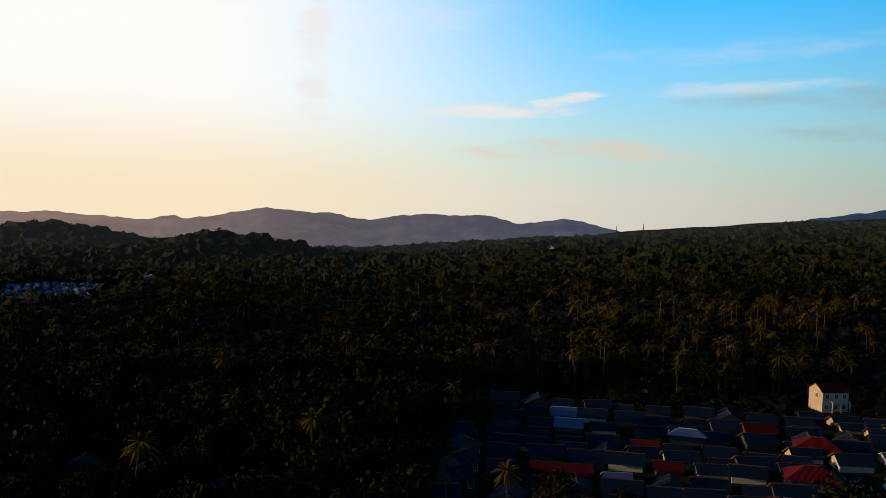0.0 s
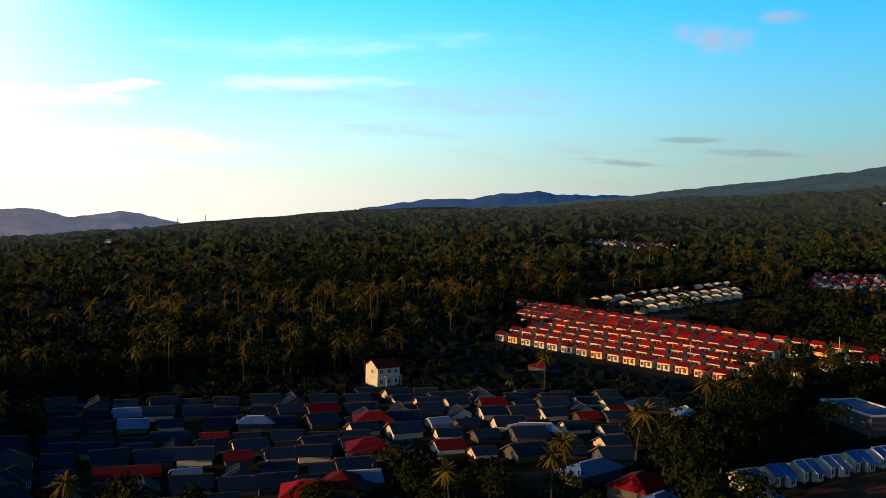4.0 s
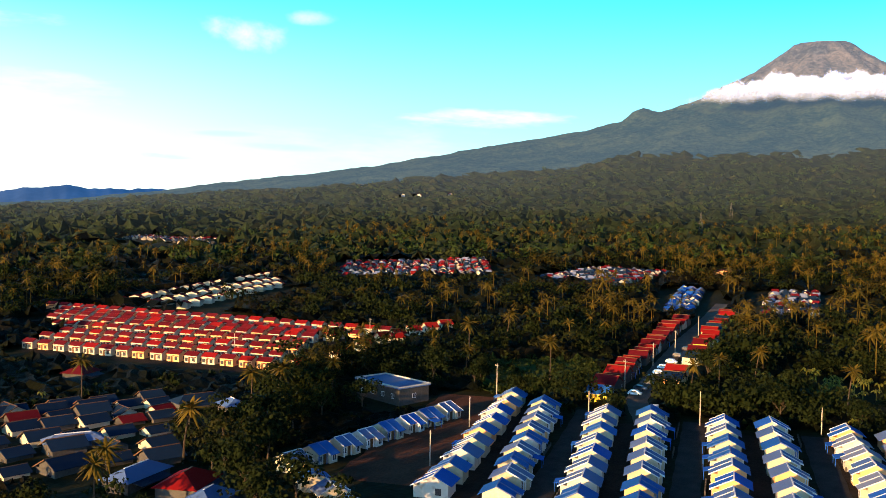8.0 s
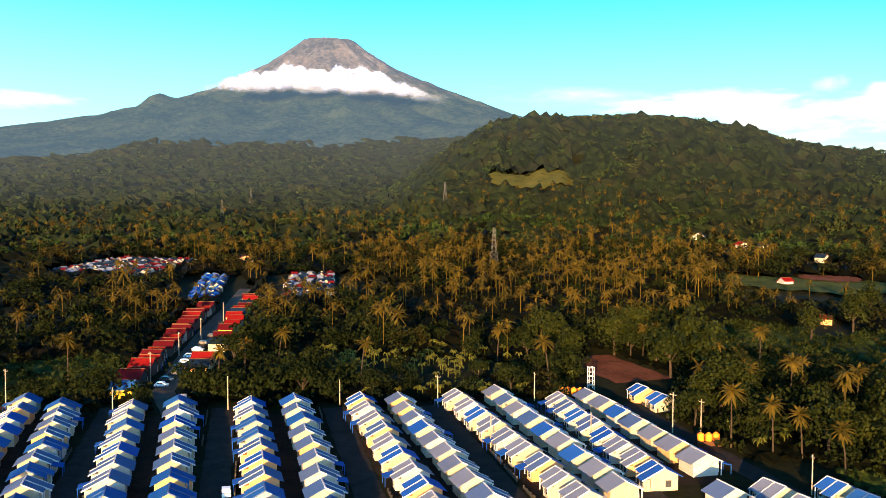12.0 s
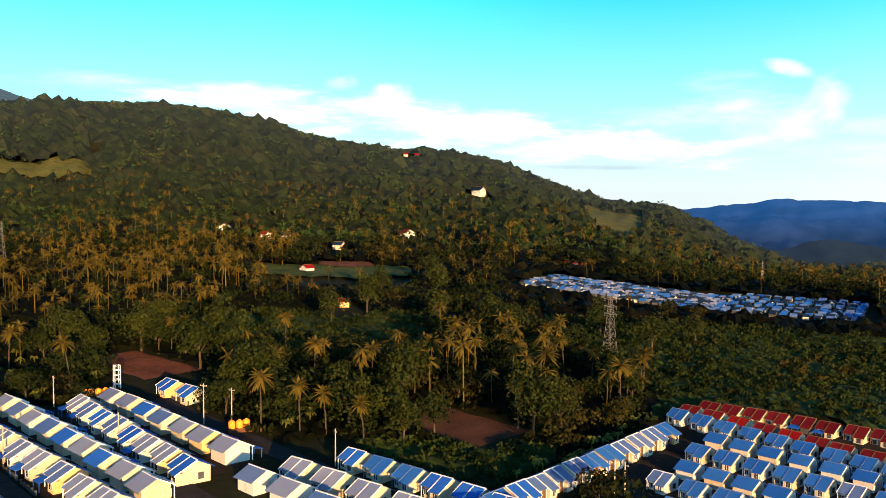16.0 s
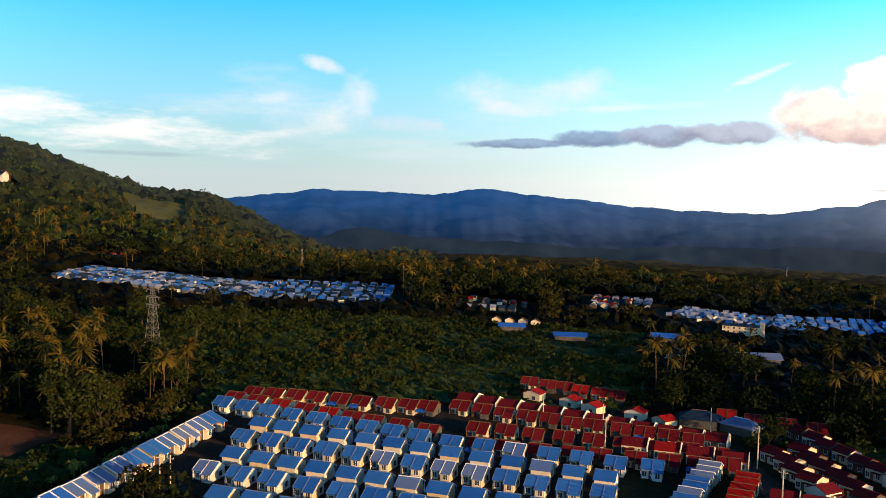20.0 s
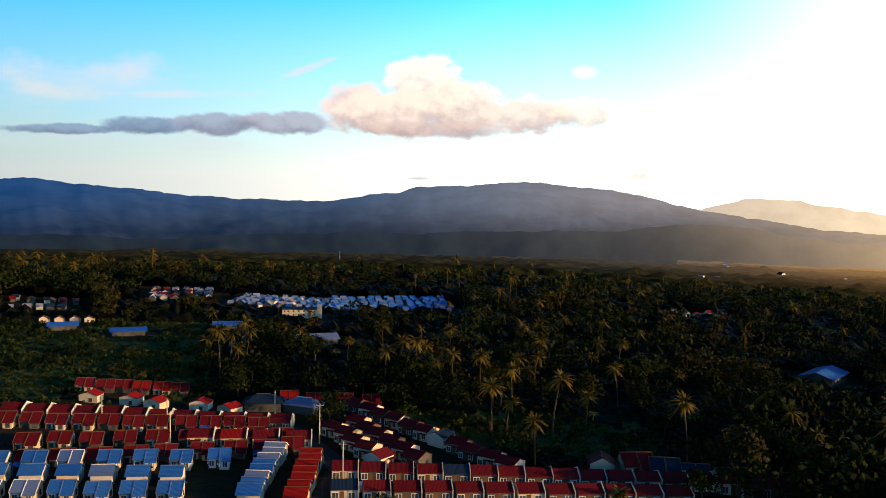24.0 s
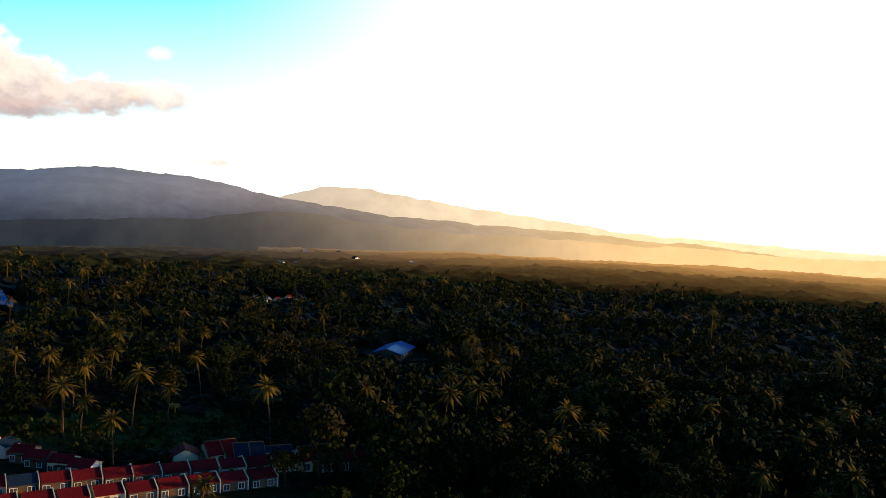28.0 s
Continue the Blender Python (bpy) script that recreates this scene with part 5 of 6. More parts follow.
def beam(bm, a, b, r=0.07):
    a, b = Vector(a), Vector(b)
    m = (b - a).to_track_quat("Z", "Y").to_matrix().to_4x4()
    L = (b - a).length
    vs = []
    for z in (0, L):
        vs.append([bm.verts.new(a + m @ Vector((sx * r, sy * r, z))) for sx, sy in ((-1, -1), (1, -1), (1, 1), (-1, 1))])
    for k in range(4):
        bm.faces.new((vs[0][k], vs[0][(k + 1) % 4], vs[1][(k + 1) % 4], vs[1][k]))
    bm.faces.new(vs[0][::-1])
    bm.faces.new(vs[1])


@lru_cache(None)
def lattice(h, w, steps, r):
    bm = bmesh.new()
    wid = lambda z: w * (1 - 0.82 * (z / h) ** 0.8) / 2
    zs = [h * i / steps for i in range(steps + 1)]
    for sx, sy in ((-1, -1), (1, -1), (1, 1), (-1, 1)):
        for a, b in zip(zs, zs[1:]):
            beam(bm, (sx * wid(a), sy * wid(a), a), (sx * wid(b), sy * wid(b), b), r)
    for a, b in zip(zs, zs[1:]):
        for (p, q), (u, v) in (((-1, -1), (1, -1)), ((1, -1), (1, 1)), ((1, 1), (-1, 1)), ((-1, 1), (-1, -1))):
            beam(bm, (p * wid(a), q * wid(a), a), (u * wid(b), v * wid(b), b), r * 0.7)
            beam(bm, (p * wid(b), q * wid(b), b), (u * wid(b), v * wid(b), b), r * 0.7)
    return finish("lattice", bm, "steel")


@lru_cache(None)
def cross_arm(w):
    bm = bmesh.new()
    for s in (-1, 1):
        beam(bm, (0, 0, 0), (s * w, 0, 0.2), 0.12)
        beam(bm, (0, 0, 0.9), (s * w, 0, 0.25), 0.09)
        beam(bm, (s * w * 0.9, 0, 0.2), (s * w * 0.9, 0, -0.8), 0.08)
    return finish("cross_arm", bm, "steel")


def pylon(x, y, h, turn=20, arms=True, r=0.09):
    root = thing("lattice_pylon" if arms else "lattice_mast", "grey steel lattice pylon above the trees" if arms else "slim grey lattice mast above the trees", "pylon", x, y, turn, -0.5, group="pylons")
    part("lattice", lattice(h, h * (0.2 if arms else 0.08), 9, r), None, root)
    if arms:
        for f in (0.7, 0.82, 0.94):
            part("cross_arm", cross_arm(h * 0.13), None, root).location = (0, 0, h * f)


@lru_cache(None)
def pole_mesh(h):
    q = tube_quads([(0, 0, -0.8), (0, 0, h)], [0.17, 0.12], 6)
    return quads_mesh("shaft", q, MAT["pole"])


@lru_cache(None)
def pole_arm():
    bm = bmesh.new()
    beam(bm, (-0.9, 0, 0), (0.9, 0, 0), 0.07)
    for x in (-0.8, 0, 0.8):
        box(bm, x - 0.05, x + 0.05, -0.05, 0.05, 0.06, 0.3)
    return finish("arm", bm, "pole")


def power_pole(x, y, h, arm=True):
    root = thing("power_pole", "weathered slim power pole beside the houses", "pole", x, y, random.Random(int(x * 7 + y)).uniform(0, 90), group="power poles")
    part("shaft", pole_mesh(round(h)), None, root)
    if arm:
        part("arm", pole_arm(), None, root).location = (0, 0, round(h) - 0.6)


@lru_cache(None)
def tank_mesh():
    q = [(0, 0, 0), (0, 0, 0.1), (0, 0, 1.5), (0, 0, 1.75), (0, 0, 1.85), (0, 0, 2.0), (0, 0, 2.02)]
    body = tube_quads(q, [0.75, 0.8, 0.8, 0.62, 0.3, 0.3, 0.01], 14)
    return quads_mesh("tank", body, MAT["tank"])


def tank_stand(x, y, n, turn):
    root = thing("water_tanks", "orange plastic water tanks on a low brick stand", "water tank", x, y, turn, group="water tanks")
    bm = bmesh.new()
    box(bm, -n * 0.95, n * 0.95, -1.1, 1.1, -0.8, 1.1)
    part("stand", bm, "soil", root)
    for i in range(n):
        part("tank", tank_mesh(), None, root).location = ((i - (n - 1) / 2) * 1.8, (i % 2) * 0.25, 1.1)
    clear(x - 3, y, x + 3, y, 4)


def scaffold(x, y):
    root = thing("water_tower_frame", "pale steel frame of a small water tower", "tower", x, y, 15)
    bm = bmesh.new()
    for sx in (-0.8, 0.8):
        for sy in (-0.8, 0.8):
            beam(bm, (sx, sy, -0.5), (sx * 0.9, sy * 0.9, 6.6), 0.09)
    part("legs", bm, "trim", root)
    for z in (1.2, 2.5, 3.8, 5.1, 6.4):
        bm = bmesh.new()
        for s in (-1, 1):
            beam(bm, (-0.8, 0.8 * s, z), (0.8, 0.8 * s, z), 0.06)
            beam(bm, (0.8 * s, -0.8, z), (0.8 * s, 0.8, z), 0.06)
        part("brace", bm, "trim", root)
    clear(x - 2, y, x + 2, y, 3)


@lru_cache(None)
def wheel_mesh():
    q = tube_quads([(0, 0, -0.11), (0, 0, -0.1), (0, 0, 0.1), (0, 0, 0.11)], [0.02, 0.33, 0.33, 0.02], 12)
    q = q[:, [2, 0, 1]][:, [1, 0, 2]]
    return quads_mesh("wheel", q, MAT["rubber"])


def car(x, y, turn, van=False, paint="white"):
    root = thing("parked_van" if van else "parked_car", f"{paint} box van parked at the roadside" if van else f"small {paint} car parked beside the houses", "car", x, y, turn, 0.12)
    bm = bmesh.new()
    prof = [(-2.0, 0.25), (2.0, 0.25), (2.05, 0.8), (1.3, 0.9), (0.7, 1.45), (-1.2, 1.48), (-1.9, 0.95)] if not van else [(-2.4, 0.3), (2.5, 0.3), (2.5, 1.2), (2.2, 1.9), (1.2, 1.95), (1.15, 2.5), (-2.4, 2.5)]
    prism(bm, prof, -0.82, 0.82)
    part("body", bm, "paint_" + paint, root)
    bm = bmesh.new()
    box(bm, -0.84, 0.84, -1.0 if not van else 1.35, 0.6 if not van else 2.1, 0.98 if not van else 1.25, 1.32 if not van else 1.75)
    part("side_windows", bm, "glass", root)
    for sx in (-0.8, 0.8):
        for sy in (-1.3, 1.35):
            w = part("wheel", wheel_mesh(), None, root)
            w.matrix_basis = pose(sx, sy, 0.33, 0, 0, 0)


def single_things():
    two_storey_house()
    flat_building()
    apartment_block()
    clear(-56, -357, -44, -285, 17, True)
    hall(-56, -357, 65, 9, 5.5, 2.6, "roof_sky", "grey", "market_hall", "low open hall with a blue sheet roof")
    hall(172, -342, 25, 6, 3.6, 2.6, "roof_bright", "grey", "storehouse", "long grey storehouse with a bright blue roof")
    hall(131, -331, 35, 8, 4.5, 2.6, "roof_blue", "grey", "storehouse", "low storehouse with a pale blue roof")
    hall(226, -310, 35, 5, 3, 2.0, "roof_bright", "grey", "storehouse", "low shed with a bright blue roof")
    hall(199, -312, 35, 6, 3, 2.0, "roof_bright", "grey", "storehouse", "low shed with a bright blue roof")
    hall(577, 197, 20, 5, 5, 6.0, "roof_dull", "orange", "tall_house", "tall orange house at the village edge")
    rng = np.random.default_rng(8)
    row((242, -320), (228, -329), 4, 305, ["roof_zinc"], ["cream"], rng, size=0.62, group="four pale cottages", name="cottage")
    for az, el, rf, wl, s in ((98.6, -2.43, "roof_zinc", "white", 2.2), (101.0, -2.81, "roof_red", "cream", 1.6), (102.2, -2.88, "roof_zinc", "white", 1.6), (105.4, -3.5, "roof_zinc", "cream", 1.6), (109.6, -2.86, "roof_red", "white", 2.4),
                              (114.0, -0.16, "roof_zinc", "white", 3.0), (110.2, 2.15, "roof_red", "cream", 2.0), (109.5, 2.2, "roof_red", "cream", 1.8), (103.5, -4.93, "roof_red", "white", 1.3), (105.7, -7.0, "roof_red", "orange", 1.0), (49.3, 1.2, "roof_zinc", "white", 2.6), (51.8, 0.7, "roof_zinc", "white", 2.0),
                              (52.8, 0.7, "roof_zinc", "white", 2.4), (54.7, 0.8, "roof_dull", "white", 2.0), (57.7, 0.9, "roof_zinc", "cream", 2.0), (6.7, -3.1, "roof_blue", "white", 4.0), (5.3, -2.99, "roof_zinc", "white", 2.4), (-17.5, -5.4, "roof_blue", "white", 2.0)):
        x, y = on_slope(az, el)
        house(x, y, float(rng.uniform(0, 180)), rf, wl, full=False, size=s * 0.85, group="scattered houses on the slopes", name="hillside_house")
        clear(x, y, x * 0.94, y * 0.94, 6 + 3 * s)
    for x, y, sz in ((-34, -1052, 1.3), (-52, -1062, 1.1), (-180, -1610, 1.8), (-124, -2186, 2.0), (-201, -2156, 2.2), (154, -1160, 1.2), (-239, -1385, 1.5), (-60, -1250, 1.2), (60, -900, 1.0)):
        house(x, y, float(rng.uniform(0, 180)), ("roof_pale", "roof_zinc", "roof_blue")[int(rng.integers(3))], "white", full=False, size=sz, group="scattered houses on the plain", name="farmhouse", lift=5.0)
    for x, y, h in ((592, 38, 27), (274, -172, 21)):
        pylon(x, y, h, r=0.055)
    for az, el, h in ((71.5, -0.56, 30), (69.8, -1.37, 26), (83.3, -0.24, 26)):
        pylon(*on_slope(az, el), h)
    pylon(488, -422, 18, arms=False, r=0.2)
    pylon(-91, 713, 16, arms=False, r=0.2)
    for az, el in ((10.5, -1.55), (12.1, -1.5)):
        pylon(*on_slope(az, el), 34, arms=False, r=0.4)
    pylon(*on_slope(159.9, -5.05), 20, arms=False, r=0.2)
    for x, y, h in ((230, 145, 10), (198, 133, 8), (234, 85, 9), (243, 57, 7), (248, 31, 8), (255, 5, 8), (228, -29, 10), (166, 122, 8), (226, 113, 7), (218, -9, 7), (210, 14, 8), (188, -51, 8), (230, -36, 8), (65, -181, 9), (80, -206, 10),
                    (111, -191, 8), (150, -98, 8), (152, -97, 8), (212, -120, 8), (227, 255, 9), (287, 242, 8), (262, 119, 9), (300, 126, 8), (330, 130, 8), (370, 136, 8), (100, -225, 7), (120, -205, 7), (135, -200, 7)):
        power_pole(x, y, h, h > 7)
    tank_stand(260, -5, 4, 80)
    tank_stand(219, -36, 3, 100)
    scaffold(271, -11)
    car(94, -181, 70)
    car(172, 63, 110)
    car(237, 99, 100, True)
    car(60, -178, 20)
    for k, (x, y) in enumerate(((256, 113), (263, 114.5), (271, 115.5), (279, 117.5), (288, 119), (297, 121), (308, 122.5), (320, 125), (334, 127))):
        car(x, y, 190 + 12 * math.sin(k * 5.0), False, ("white", "dark")[(k * 5 // 3) % 2])


single_things()


def patch(name, az0, az1, el0, el1, material, label, cat, bare=True, front=0.0, lift=1.6):
    """An open patch on a slope, between two headings and two sight lines, with a wavering edge."""
    na, nd = 60, 24
    mid = (az0 + az1) / 2
    d0, d1 = math.hypot(*on_slope(mid, el0)), math.hypot(*on_slope(mid, el1))
    v = []
    for i in range(na):
        for j in range(nd):
            u, w = i / (na - 1), j / (nd - 1)
            narrow = 0.3 + 0.7 * math.sin(math.pi * (0.08 + 0.84 * u)) ** 0.7
            d = d0 + (d1 - d0) * (0.5 + (w - 0.5) * 1.16 * narrow + 0.06 * math.sin(u * 7 + 2 * w) + 0.05 * math.sin(u * 17) + 0.05 * math.sin(u * 47 + 3 * w))
            az = radians(az0 + (az1 - az0) * (u + 0.02 * math.sin(w * 13)))
            x, y = d * math.sin(az), d * math.cos(az)
            v.append((x, y, tz(x, y) + lift))
    tagged(new(name, mesh_of(name, v, grid_faces(na, nd), MAT[material], True)), label, cat, kind="structure")
    for u in (0.06, 0.18, 0.3, 0.42, 0.54, 0.66, 0.78, 0.9) if bare else ():
        az = radians(az0 + (az1 - az0) * u)
        narrow = 0.3 + 0.7 * math.sin(math.pi * (0.08 + 0.84 * u)) ** 0.7
        sway = 0.06 * math.sin(u * 7 + 1) + 0.05 * math.sin(u * 17)
        e0, e1 = (d0 + (d1 - d0) * (0.5 + k * 0.46 * narrow + sway) for k in (-1, 1))
        near = e0 * (1 - front)
        if front:
            clear(near * math.sin(az), near * math.cos(az), e0 * math.sin(az), e0 * math.cos(az), e0 * radians(abs(az1 - az0)) * 0.066)
        clear(e0 * math.sin(az), e0 * math.cos(az), e1 * math.sin(az), e1 * math.cos(az), (e0 + e1) / 2 * radians(abs(az1 - az0)) * 0.062)


patch("meadow_on_hill", 86.0, 91.2, 0.75, 1.5, "dry_meadow", "yellowish grassy clearing on the wooded hill", "meadow", front=0.02, lift=2.6)
patch("meadow_on_spur", 120.2, 124.2, -2.6, -1.0, "dry_meadow", "grassy spur of the hill", "meadow", front=0.03)
patch("field_at_hill_foot", 100.0, 110.3, -5.3, -4.6, "field", "green field at the foot of the hill", "field", front=0.1)
patch("cutting", 104.2, 107.5, -4.75, -4.45, "red_soil", "reddish earth cutting", "bare earth", lift=2.2)


def cloud_matter():
    """Sunlit cloud: dense inside a long low outline, frayed into billows above, flat below."""
    m = bpy.data.materials.new("sunlit_cloud")
    m.use_nodes = True
    n = Nodes(m.node_tree)
    uv = n.add("ShaderNodeTexCoord", 2)
    sep = n.tree.nodes.new("ShaderNodeSeparateXYZ")
    n.feed(sep.inputs[0], uv)
    u, v = sep.outputs[0], sep.outputs[1]
    geo = n.tree.nodes.new("ShaderNodeNewGeometry")
    puff = n.add("ShaderNodeTexNoise", 0, i_Vector=geo.outputs["Position"], i_Scale=0.009, i_Detail=7.0, i_Roughness=0.55)
    fray = n.add("ShaderNodeTexNoise", 0, i_Vector=geo.outputs["Position"], i_Scale=0.03, i_Detail=6.0, i_Roughness=0.6)
    swell = n.math("MULTIPLY", n.ramp(u, 0.03, 0.40), n.ramp(u, 0.96, 0.70))
    bumps = n.math("ADD", n.math("MULTIPLY", n.math("SUBTRACT", puff, 0.5), 1.0), n.math("MULTIPLY", n.math("SUBTRACT", fray, 0.5), 0.22))
    top = n.math("ADD", n.math("ADD", 0.27, n.math("MULTIPLY", swell, 0.46)), n.math("MULTIPLY", bumps, n.math("ADD", 0.35, n.math("MULTIPLY", swell, 0.65))))
    base = n.math("SUBTRACT", 0.27, n.ramp(u, 0.55, 1.0, 0.0, 0.13))
    dense = n.math("MULTIPLY", n.ramp(n.math("SUBTRACT", top, v), 0.0, 0.10), n.ramp(n.math("ADD", n.math("SUBTRACT", v, base), n.math("MULTIPLY", n.math("SUBTRACT", puff, 0.5), 0.55)), -0.04, 0.13))
    dense = n.math("MULTIPLY", dense, n.math("MULTIPLY", n.ramp(u, 0.0, 0.12), n.ramp(u, 1.0, 0.86)))
    # underside shade painted in: colour darker towards the base
    b = n.tree.nodes.new("ShaderNodeBsdfDiffuse")
    n.feed(b.inputs["Color"], n.mix(n.ramp(n.math("SUBTRACT", v, base), 0.0, 0.3), (0.15, 0.20, 0.33, 1), (0.22, 0.29, 0.50, 1)))
    n.feed(b.inputs["Normal"], n.add("ShaderNodeBump", 0, i_Strength=0.8, i_Distance=60.0, i_Height=puff))
    mixer = n.tree.nodes.new("ShaderNodeMixShader")
    n.feed(mixer.inputs[0], dense)
    n.feed(mixer.inputs[1], n.add("ShaderNodeBsdfTransparent", 0))
    n.feed(mixer.inputs[2], b.outputs[0])
    out = n.tree.nodes.new("ShaderNodeOutputMaterial")
    n.feed(out.inputs[0], mixer.outputs[0])
    return m


def cloud_band():
    """A far bank of cloud that lies round the upper cone, in two bellied layers."""
    matter = cloud_matter()
    bank = tagged(new("cloud_bank"), "pinkish white cloud bank lying round the volcano", "cloud", kind="structure")
    for k, (away, drop) in enumerate(((3560, 0.0), (3500, -0.12))):
        nu, nv = 120, 24
        v, uv = [], []
        for i in range(nu):
            for j in range(nv):
                u, w = i / (nu - 1), j / (nv - 1)
                p = toward(66.6 + 17.2 * u, 5.75 + drop + 3.0 * w) * (away - 40 * math.sin(math.pi * w)) + Vector((0, 0, EYE[2]))
                v.append(tuple(p))
                uv.append((u, w))
        me = mesh_of("cloud_layer", v, grid_faces(nu, nv), matter, True)
        lay = me.uv_layers.new(name="map")
        idx = np.zeros(len(me.loops), np.int32)
        me.loops.foreach_get("vertex_index", idx)
        lay.data.foreach_set("uv", np.array(uv, np.float32)[idx].ravel())
        new("cloud_layer", me).parent = bank


cloud_band()


def volcano():
    """The far cone as a sheet of its own, a little above the land."""
    az = np.radians(np.arange(24, 122, 0.3))
    rad = np.linspace(2750, 4790, 150)
    a, r = np.meshgrid(az, rad, indexing="ij")
    x, y = r * np.sin(a), r * np.cos(a)
    rough = waves(x, y, 40.0) * 3.0 + waves(x + 900, y, 17.0) * 1.6
    sink = -30 * (1 - step(2750, 2950, r)) - 20 * (1 - step(math.radians(24), math.radians(32), a)) - 30 * step(math.radians(110), math.radians(121), a)
    v = np.stack([x, y, terrain(x, y) + 6 + rough + sink], -1).reshape(-1, 3)
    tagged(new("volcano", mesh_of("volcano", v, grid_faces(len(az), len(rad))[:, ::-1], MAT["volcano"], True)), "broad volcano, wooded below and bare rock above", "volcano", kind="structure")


volcano()

# ---- woods, once the clearings are known ----


def open_scrub(x, y):
    """Overgrown land with bushes but no tall trees."""
    az, d = np.degrees(np.arctan2(x, y)), np.hypot(x, y)
    a = (az > 121 + 4 * np.sin(d * 0.03)) & (az < 152) & (d > 238) & (d < 400)
    b = (az > 160) & (az < 186) & (d > 222) & (d < 256)
    c = (az > 98) & (az < 111) & (d > 300) & (d < 400)
    e = (az > 57) & (az < 64) & (d > 275) & (d < 330)
    f = (az > 104) & (az < 119) & (d > 176) & (d < 213)
    return a | b | c | e | f


TALL = [(308, 0, 1.5), (301, -5, 1.3), (319, 4, 1.3), (322, -21, 1.4), (339, -29, 1.6), (289, -36, 1.5), (310, -45, 1.7), (287, -46, 1.4), (312, -34, 1.3), (244, -43, 1.4), (245, -49, 1.3), (223, -48, 1.1), (213, -61, 1.3), (232, -82, 1.4), (208, -70, 1.2), (245, -39, 1.1), (418, -166, 1.5), (376, -116, 1.5), (360, -96, 1.3), (332, -153, 1.3), (196, -102, 1.5), (242, -83, 1.5), (199, -70, 1.1), (342, -136, 1.3), (312, -142, 1.3), (301, -147, 1.4), (196, -110, 1.1), (223, -143, 1.2), (271, -187, 1.4), (278, -211, 1.3), (305, -187, 1.3), (423, -137, 1.4), (458, -178, 1.5)]


def woods():
    rng = np.random.default_rng(21)
    # single trees near the estates
    x, y = scatter(rng, 5200, 168, 330)
    keep = ~is_clear(x, y, True) & ~open_scrub(x, y)
    x, y = x[keep], y[keep]
    used = np.zeros((0, 2))
    for px, py in ((308, 190), (253, 140), (251, 94), (289, 88), (264, 178), (211, -55), (200, -61), (219, -148), (265, -100), (265, -126), (245, -77), (218, -41), (202, -101), (292, -63), (247, -139), (224, -152), (213, -112),
                   (81, -261), (74, -272), (64, -276), (43, -232), (39, -231), (28, -237), (20, -246), (44, -284), (13, -272), (118, 308), (60, 342), (98, 353)):
        plant("palm", px, py, rng.uniform(0.85, 1.1), rng.uniform(0, 360), int(rng.integers(9)))
        used = np.vstack([used, (px, py)])
    for (ax, ay), (bx, by), n in (((256, 41), (266, 8), 16), ((306, 78), (292, 12), 44), ((286, 82), (278, 20), 26), ((165, -84), (187, -122), 16), ((345, 60), (308, 20), 20), ((215, -44), (228, -60), 6)):
        for i in range(n):
            f = (i + rng.random()) / n
            plant("banana", ax + (bx - ax) * f + rng.normal(0, 7.0 if ax > 284 else 1.8), ay + (by - ay) * f + rng.normal(0, 4.0 if ax > 284 else 1.8), rng.uniform(0.9, 1.2) * (1.05 if ax > 260 else 0.9), rng.uniform(0, 360), i)
    plant("broad", -16, -202, 1.5, 40, 2)
    for px, py in ((144, 151), (150, 160), (192, 181), (194, 166), (160, 168), (150, 172), (170, 175), (182, 170), (120, 128), (126, 138), (131, 150), (136, 160), (139, 150), (112, 118), (118, 108), (128, 126)):
        plant("broad", px, py, rng.uniform(0.9, 1.3), rng.uniform(0, 360), int(rng.integers(9)))
        used = np.vstack([used, (px, py)])
    for px, py, k in TALL:
        plant("tall", px, py, k * rng.uniform(0.9, 1.1), rng.uniform(0, 360), int(rng.integers(9)))
        used = np.vstack([used, (px, py)])
    count = 0
    for px, py in zip(x, y):
        if count >= 480:
            break
        if len(used) and (np.hypot(used[:, 0] - px, used[:, 1] - py) < 6.0).any():
            continue
        used = np.vstack([used, (px, py)])
        kind = ("broad", "broad", "palm", "palm", "broad", "banana")[rng.integers(6)]
        plant(kind, px, py, rng.uniform(0.7, 1.15), rng.uniform(0, 360), int(rng.integers(9)))
        count += 1
    thick = [crown_tris(rng, 150, 3.3, 4.8, 0.56, 8) + (0, 0, 3.8) for _ in range(6)]
    tall = [crown_quads(rng, 70, 4.6, 7.5, 0.8, 8) + (0, 0, 7.0) for _ in range(4)]
    small = [crown_tris(rng, 96, 3.9, 5.4, 0.78, 8) + (0, 0, 4.6) for _ in range(5)]
    tiny = [crown_tris(rng, 30, 5.0, 5.4, 1.6, 6) + (0, 0, 3.8) for _ in range(6)]
    far = [crown_tris(rng, 18, 5.4, 5.2, 2.2, 5) + (0, 0, 3.8) for _ in range(6)]
    palm = [np.concatenate([tube_quads([(0, 0, 0), (0.4, 0.2, h)], [0.2, 0.12], 3), frond_quads(rng, 15, 3.2, 0.48, 0.46, 2, fan=True) + (0.4, 0.2, h)]) for h in (9.0, 10.5, 12.0, 13.0)]
    bush = [crown_tris(rng, 22, 1.7, 1.7, 0.6, 4) + (0, 0, 0.6) for _ in range(5)]
    shrub = [crown_tris(rng, 30, 2.2, 2.2, 0.75, 5) + (0, 0, 0.8) for _ in range(4)]
